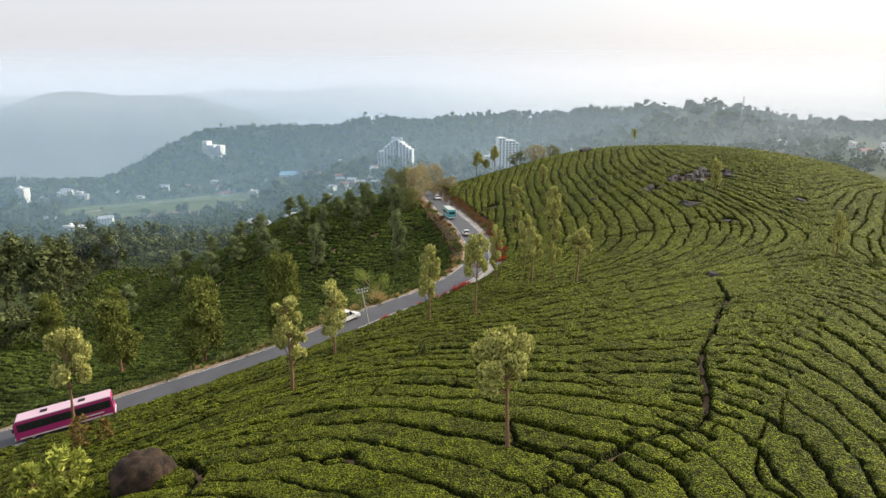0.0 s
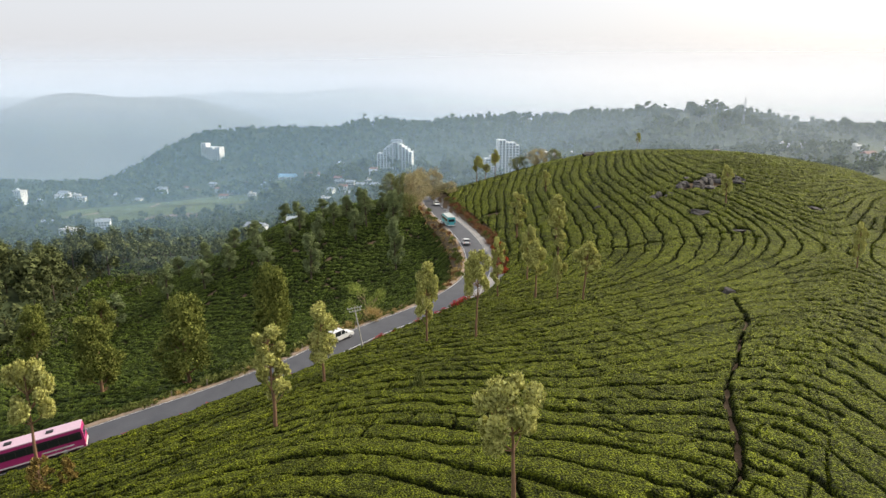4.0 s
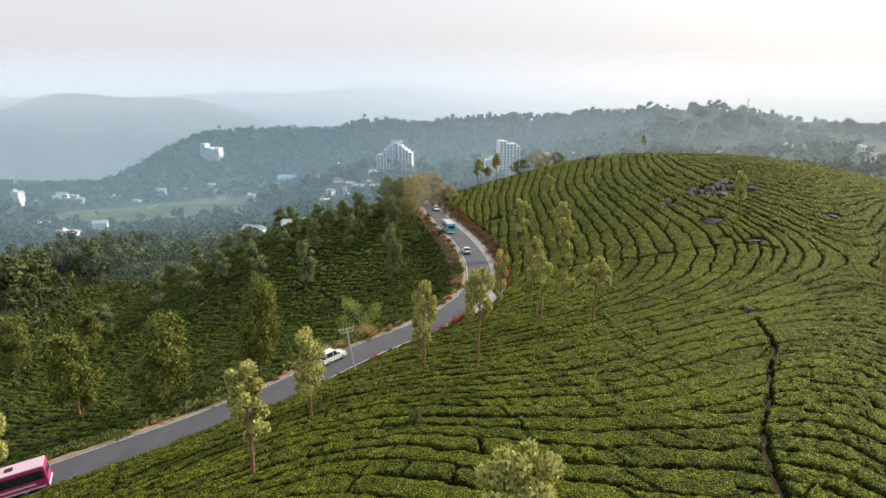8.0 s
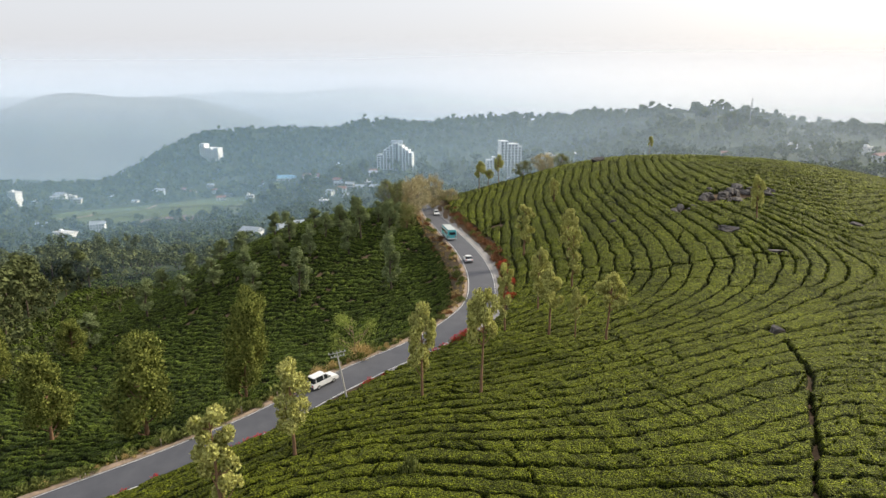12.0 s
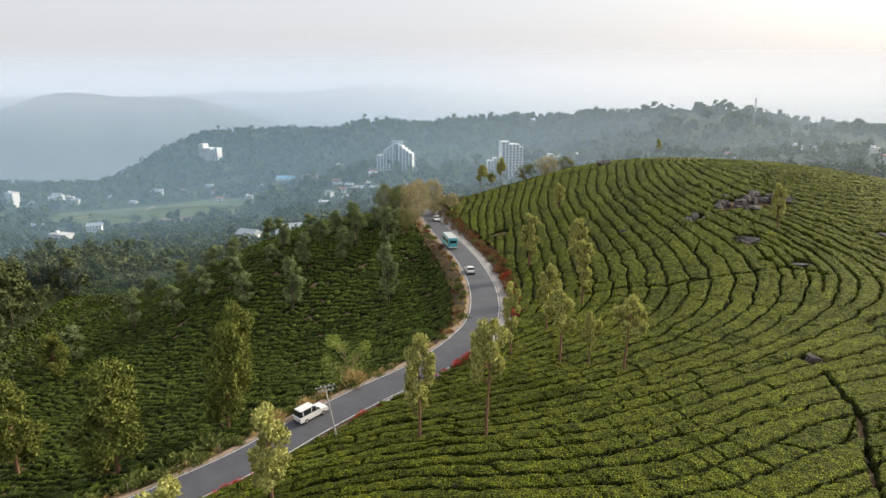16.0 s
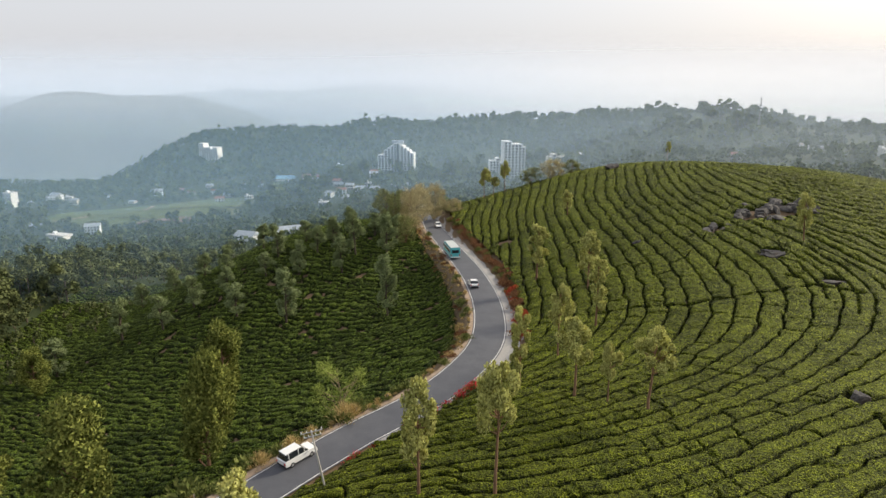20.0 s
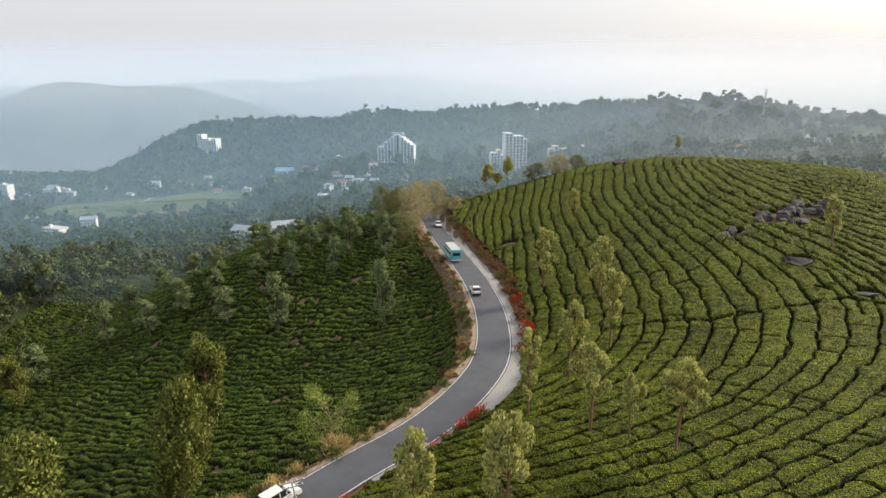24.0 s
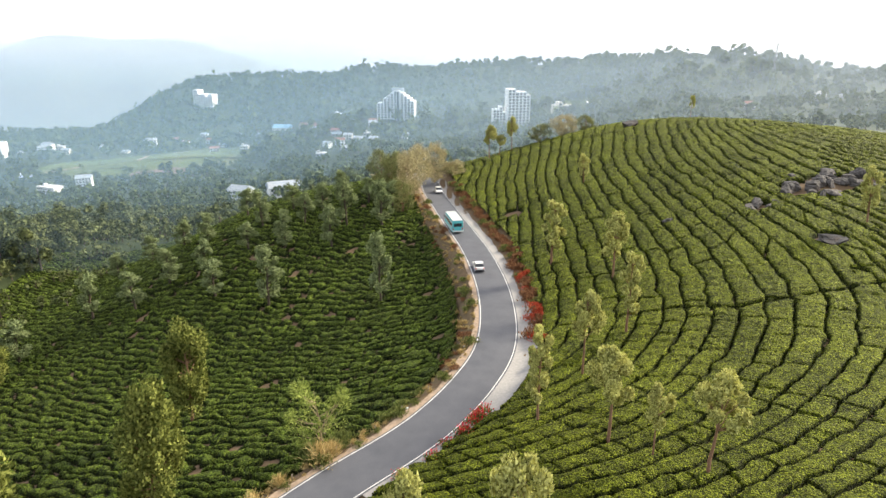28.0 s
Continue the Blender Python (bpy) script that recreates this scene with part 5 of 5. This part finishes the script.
# ---- radio mast on the ridge ----
mast = new("radio_mast")
M_MAST = simple("galvanised steel", (0.30, 0.31, 0.32), 0.5, 0.6)
for s in range(4):
    sx, sy = (1 if s in (0, 1) else -1), (1 if s in (1, 2) else -1)
    v, f = tube([(sx * 1.7, sy * 1.7, -3), (sx * 0.9, sy * 0.9, 24), (sx * 0.35, sy * 0.35, 46)], [0.22, 0.18, 0.14], 5)
    mesh_object("leg", v, f, M_MAST, mast)
for k in range(11):
    z = 2 + k * 4
    q = 1.7 - 1.35 * (z + 3) / 49
    for s in range(4):
        a, b2 = radians(45 + 90 * s), radians(135 + 90 * s)
        v, f = tube([(q * 1.41 * math.cos(a), q * 1.41 * math.sin(a), z), (q * 1.3 * math.cos(b2), q * 1.3 * math.sin(b2), z + 3.8)], [0.1, 0.1], 4)
        mesh_object("brace", v, f, M_MAST, mast)
for z in (30, 38, 43):
    bm = bmesh.new()
    bmesh.ops.create_cone(bm, cap_ends=True, segments=14, radius1=1.1, radius2=1.1, depth=0.5, matrix=Matrix.Translation((0.9, -0.9, z)) @ Matrix.Rotation(radians(90), 4, "X"))
    part("dish", bm, M_WALL_W, mast)
v, f = tube([(0, 0, 45), (0, 0, 52)], [0.12, 0.05], 5)
mesh_object("aerial", v, f, M_MAST, mast)
put_at(mast, 403, 872, 20, 0)
tagged(mast, "tall lattice steel radio mast on the wooded ridge", "mast")

# ---- tea field in the valley ----
fx, fy = np.meshgrid(np.arange(-570, -228, 3.0), np.arange(780, 1010, 3.0))
fz = ground_z(fx, fy, (np.full(fx.shape, 1e3), np.zeros(fx.shape)))
inside = ((fx - FIELD[0][0]) / FIELD[0][2]) ** 2 + ((fy - FIELD[0][1]) / FIELD[0][3]) ** 2 + 0.12 * value_noise(fx / 40, fy / 40, 3) < 1
wave = np.sin((0.5 * fx + 0.8 * fy) / 2.2) * 0.25
M_FIELD = Nodes("field tea", 0.8)
fcol = M_FIELD.ramp(M_FIELD.noise(0.02, 5), (0.3, (0.05, 0.07, 0.02)), (0.5, (0.09, 0.115, 0.03)), (0.72, (0.13, 0.115, 0.05)))
M_FIELD.colour(M_FIELD.mix(0.4, fcol, M_FIELD.ramp(M_FIELD.noise(0.5, 4), (0.3, 0.3), (0.7, 0.7)), "OVERLAY"))
tagged(grid_object("tea_field", fx, fy, fz + 1.0 + wave, M_FIELD.mat, keep=inside), "light green tea field in the valley", "field", kind="stuff")



def field_strip(name, label, points, width, material):
    """A track laid over the valley field, from point to point."""
    line = catmull([(x, y, 0) for x, y in points], 3.0)
    t = np.gradient(line, axis=0)
    t /= np.linalg.norm(t, axis=1)[:, None]
    off = np.linspace(-width / 2, width / 2, 4) * (1 + 0.25 * value_noise(np.arange(len(line)) / 3, np.zeros(len(line)), 8))[:, None]
    X, Y = line[:, :1] + t[:, 1:2] * off, line[:, 1:2] - t[:, :1] * off
    Z = ground_z(X, Y, (np.full(X.shape, 1e3), np.zeros(X.shape))) + 1.7
    return tagged(grid_object(name, X, Y, Z, material), label, "track", kind="structure")


M_TRACK = simple("pale earth track", (0.30, 0.22, 0.15), 0.95, vary=0.25, scale=0.3, bump=0)
M_HEDGE = simple("dark hedge", (0.025, 0.035, 0.014), 0.9, vary=0.4, scale=0.6, bump=0.1)
field_strip("track", "pale earth track into the valley tea field", [(-503, 838), (-497, 860), (-492, 884), (-494, 905)], 7, M_TRACK)
field_strip("track", "pale earth track at the far edge of the field", [(-436, 968), (-431, 945), (-428, 925), (-420, 912)], 6, M_TRACK)
field_strip("hedge", "dark hedge line across the valley tea field", [(-494, 905), (-455, 915), (-420, 912), (-375, 895), (-330, 905), (-280, 900)], 3.5, M_HEDGE)
field_strip("hedge", "dark hedge line along the lower field", [(-492, 870), (-450, 862), (-400, 850), (-370, 838)], 3, M_HEDGE)
px_, py_ = np.meshgrid(np.arange(-400, -290, 3.0), np.arange(800, 862, 3.0))
pz_ = ground_z(px_, py_, (np.full(px_.shape, 1e3), np.zeros(px_.shape))) + 1.55
plot = ((px_ + 345) / 46) ** 2 + ((py_ - 832) / 22) ** 2 + 0.35 * value_noise(px_ / 12, py_ / 12, 6) < 1
M_PLOT = simple("brown cleared soil", (0.17, 0.115, 0.085), 0.95, vary=0.35, scale=0.15, bump=0)
tagged(grid_object("bare_plot", px_, py_, pz_, M_PLOT, keep=plot), "brown cleared plot beside the valley tea field", "bare ground", kind="structure")



# ---- rocks in the tea ----
def rock_material():
    m = Nodes("grey granite", 0.9)
    a, b, c = m.noise(0.8, 6), m.noise(6, 6, 0.7), m.noise(0.35, 3)
    col = m.ramp(b, (0.3, (0.04, 0.036, 0.034)), (0.6, (0.12, 0.11, 0.10)), (0.8, (0.25, 0.23, 0.21)))
    col = m.mix(m.ramp(a, (0.5, 0.0), (0.65, 0.7)), col, (0.045, 0.042, 0.04))
    col = m.mix(m.ramp(c, (0.55, 0.0), (0.7, 0.35)), col, (0.30, 0.22, 0.16))
    m.colour(col)
    return m.bump(m.math("ADD", a, b), 0.12).mat


M_ROCK = rock_material()
M_ROCK_D = Nodes("dark mossy rock", 0.95)
speck, stain = M_ROCK_D.noise(5, 6, 0.7), M_ROCK_D.noise(0.9, 4)
dcol = M_ROCK_D.ramp(stain, (0.35, (0.012, 0.010, 0.008)), (0.65, (0.06, 0.036, 0.022)))
M_ROCK_D.colour(M_ROCK_D.mix(M_ROCK_D.ramp(speck, (0.67, 0.0), (0.72, 0.8)), dcol, (0.34, 0.31, 0.27)))
M_ROCK_D = M_ROCK_D.bump(speck, 0.08).mat


def rock(x, y, sx, sy, sz, seed, sunk=0.35, turn=0, label="weathered grey granite boulder among the tea bushes", dark=False):
    bm = bmesh.new()
    bmesh.ops.create_icosphere(bm, subdivisions=4, radius=1.2)
    off = Vector((seed * 3.7, seed * 1.9, 0))
    rs = random.Random(seed * 7 + 1)
    cuts = []
    for _ in range(0 if dark else 11):
        d = Vector((rs.gauss(0, 1), rs.gauss(0, 1), rs.gauss(0.2, 0.8))).normalized()
        cuts.append((d, rs.uniform(0.55, 0.85)))
    for v in bm.verts:
        for d, at in cuts:
            over = v.co.dot(d) - at
            if over > 0:
                v.co -= d * over * (0.6 if dark else 0.95)
    for v in bm.verts:
        k = 1 + 0.2 * noise.noise(v.co * 1.2 + off) + 0.16 * noise.noise(v.co * 3.1 + off)
        k = min(k, 1.12 + 0.1 * noise.noise(v.co * 2 + off))
        v.co = Vector((v.co.x * sx * k, v.co.y * sy * k, v.co.z * sz * k))
    me = bpy.data.meshes.new("boulder")
    bm.to_mesh(me)
    bm.free()
    if dark:
        me.shade_smooth()
    me.materials.append(M_ROCK_D if dark else M_ROCK)
    ob = new("boulder", me)
    z = float(ground_z(np.array([x]), np.array([y]))[0])
    ob.matrix_basis = pose(x, y, z + sz * (1 - sunk) * 0.6, 0, 0, turn)
    return tagged(ob, label, "boulder", "rocks on the tea hill")


rr = random.Random(11)
for n in range(30):                                        # the outcrop near the hilltop
    a, d = rr.uniform(0, 6.28), rr.uniform(0, 1) ** 0.7
    rock(68.6 + 9.0 * d * math.cos(a), 170 + 5.0 * d * math.sin(a), rr.uniform(0.7, 2.1), rr.uniform(0.7, 1.7), rr.uniform(0.6, 1.25), n, 0.3, rr.uniform(0, 180))
for n in range(7):
    a, d = rr.uniform(0, 6.28), rr.uniform(0.2, 1)
    rock(54.5 + 3.2 * d * math.cos(a), 165.1 + 2.2 * d * math.sin(a), rr.uniform(0.6, 1.3), rr.uniform(0.6, 1.2), rr.uniform(0.5, 0.9), 30 + n, 0.3, rr.uniform(0, 180))
rock(59.4, 150.6, 2.6, 1.7, 1.0, 50, 0.3, 10, "broad flat pale granite rock among the tea bushes")
rock(60.6, 149.6, 1.6, 1.0, 0.8, 51, 0.3, 40)
rock(45.2, 102.4, 1.1, 0.9, 0.95, 52, 0.2, 15)
rock(57.5, 257, 2.4, 1.8, 1.6, 53, 0.2)
rock(86.6, 151.8, 1.6, 1.0, 0.7, 54, 0.3)
rock(40, 166, 1.2, 1.0, 0.8, 55, 0.3)
rock(64, 139, 1.8, 1.2, 0.6, 56, 0.4)
rock(-25.0, 46.6, 2.1, 2.0, 2.1, 57, 0.62, 0, "large dark rounded boulder at the edge of the tea", True)
rock(-37, 57, 0.8, 0.6, 0.5, 58, 0.2)
# small shrubs standing in the tea
for x, y, s, h in ((-2.4, 70.4, 1.0, 2.2), (80, 113, 1.6, 2.2)):
    roadside("rust" if x < -30 else "green", x, y, s, h)



# ---- haze: thin sheets standing in for distance haze, one behind the other ----
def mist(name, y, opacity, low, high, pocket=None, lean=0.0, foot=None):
    """An added haze sheet across the valley; lean is how far its top lies behind its bottom."""
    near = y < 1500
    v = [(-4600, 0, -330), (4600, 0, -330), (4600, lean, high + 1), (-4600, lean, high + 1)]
    # blue of the air and sunward white are put into the sheet colour
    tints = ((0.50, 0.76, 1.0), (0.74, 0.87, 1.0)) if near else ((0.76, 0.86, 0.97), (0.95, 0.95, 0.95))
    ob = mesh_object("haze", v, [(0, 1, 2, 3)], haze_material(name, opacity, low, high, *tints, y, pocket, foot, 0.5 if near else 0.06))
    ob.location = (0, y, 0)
    return tagged(ob, "thin pale blue sheet standing in for distance haze", "haze", kind="structure")


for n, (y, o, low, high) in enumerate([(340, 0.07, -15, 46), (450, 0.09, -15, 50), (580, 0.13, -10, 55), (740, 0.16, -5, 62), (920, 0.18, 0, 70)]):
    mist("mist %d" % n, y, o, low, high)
# leaned back to catch more sky and sun, which brightens the far haze
mist("tilted haze", 1620, 0.78, 40, 260, None, 950, (-140, 40, 0.6))
mist("far tilted haze", 2900, 0.7, 60, 360, None, 950, (-140, 50, 0.75))
# added haze for the western woods alone
mist("west haze", 258, 0.07, -30, 5, (-20, -75))



# ---- far mountains ----
def mountains(label, y, crest, seed):
    """A far range: crest is rows of x and height; its front falls towards the valley."""
    c = np.array(crest, float)
    x = np.arange(c[0, 0], c[-1, 0], 25.0)
    top = np.interp(x, c[:, 0], c[:, 1])
    top = (np.r_[top[:1], top[:1], top, top[-1:], top[-1:]][:-4] + top * 2 + np.r_[top[:1], top[:1], top, top[-1:], top[-1:]][4:]) / 4 + 7 * value_noise(x / 90, x * 0 + seed, seed)
    u = np.linspace(0, 1, 14)
    Z = -260 + (top + 260) * u[:, None] ** 0.8 + 12 * value_noise(x[None] / 130, u[:, None] * 6, seed + 1) * np.sin(math.pi * u[:, None])
    X = np.broadcast_to(x, Z.shape)
    Y = y - 700 * (1 - u[:, None]) + 60 * value_noise(x[None] / 200, u[:, None] * 3, seed + 2)
    return tagged(grid_object("backdrop", X.copy(), Y.copy(), Z, M_FAR), label, "mountains", kind="structure")


M_FAR = simple("far forest slopes", (0.06, 0.066, 0.045), 0.95, vary=0.3, scale=0.01, bump=0)
mountains("far mountain ridge pale in the haze", 2750, [(-2600, -150), (-1920, -70), (-1830, -10), (-1680, 33), (-1560, 41), (-1390, 21), (-1200, 24), (-1000, 0), (-780, -60), (-500, -200)], 3)
mountains("farthest mountain ridge almost lost in haze", 4600, [(-4300, 0), (-2000, 10), (-1500, 52), (-1080, 36), (-600, 77), (-100, 60), (480, 5), (720, -5), (970, 44), (1300, 20), (1900, 28), (2240, 52), (2570, 85), (2860, 52), (3220, 20), (4300, 0)], 5)
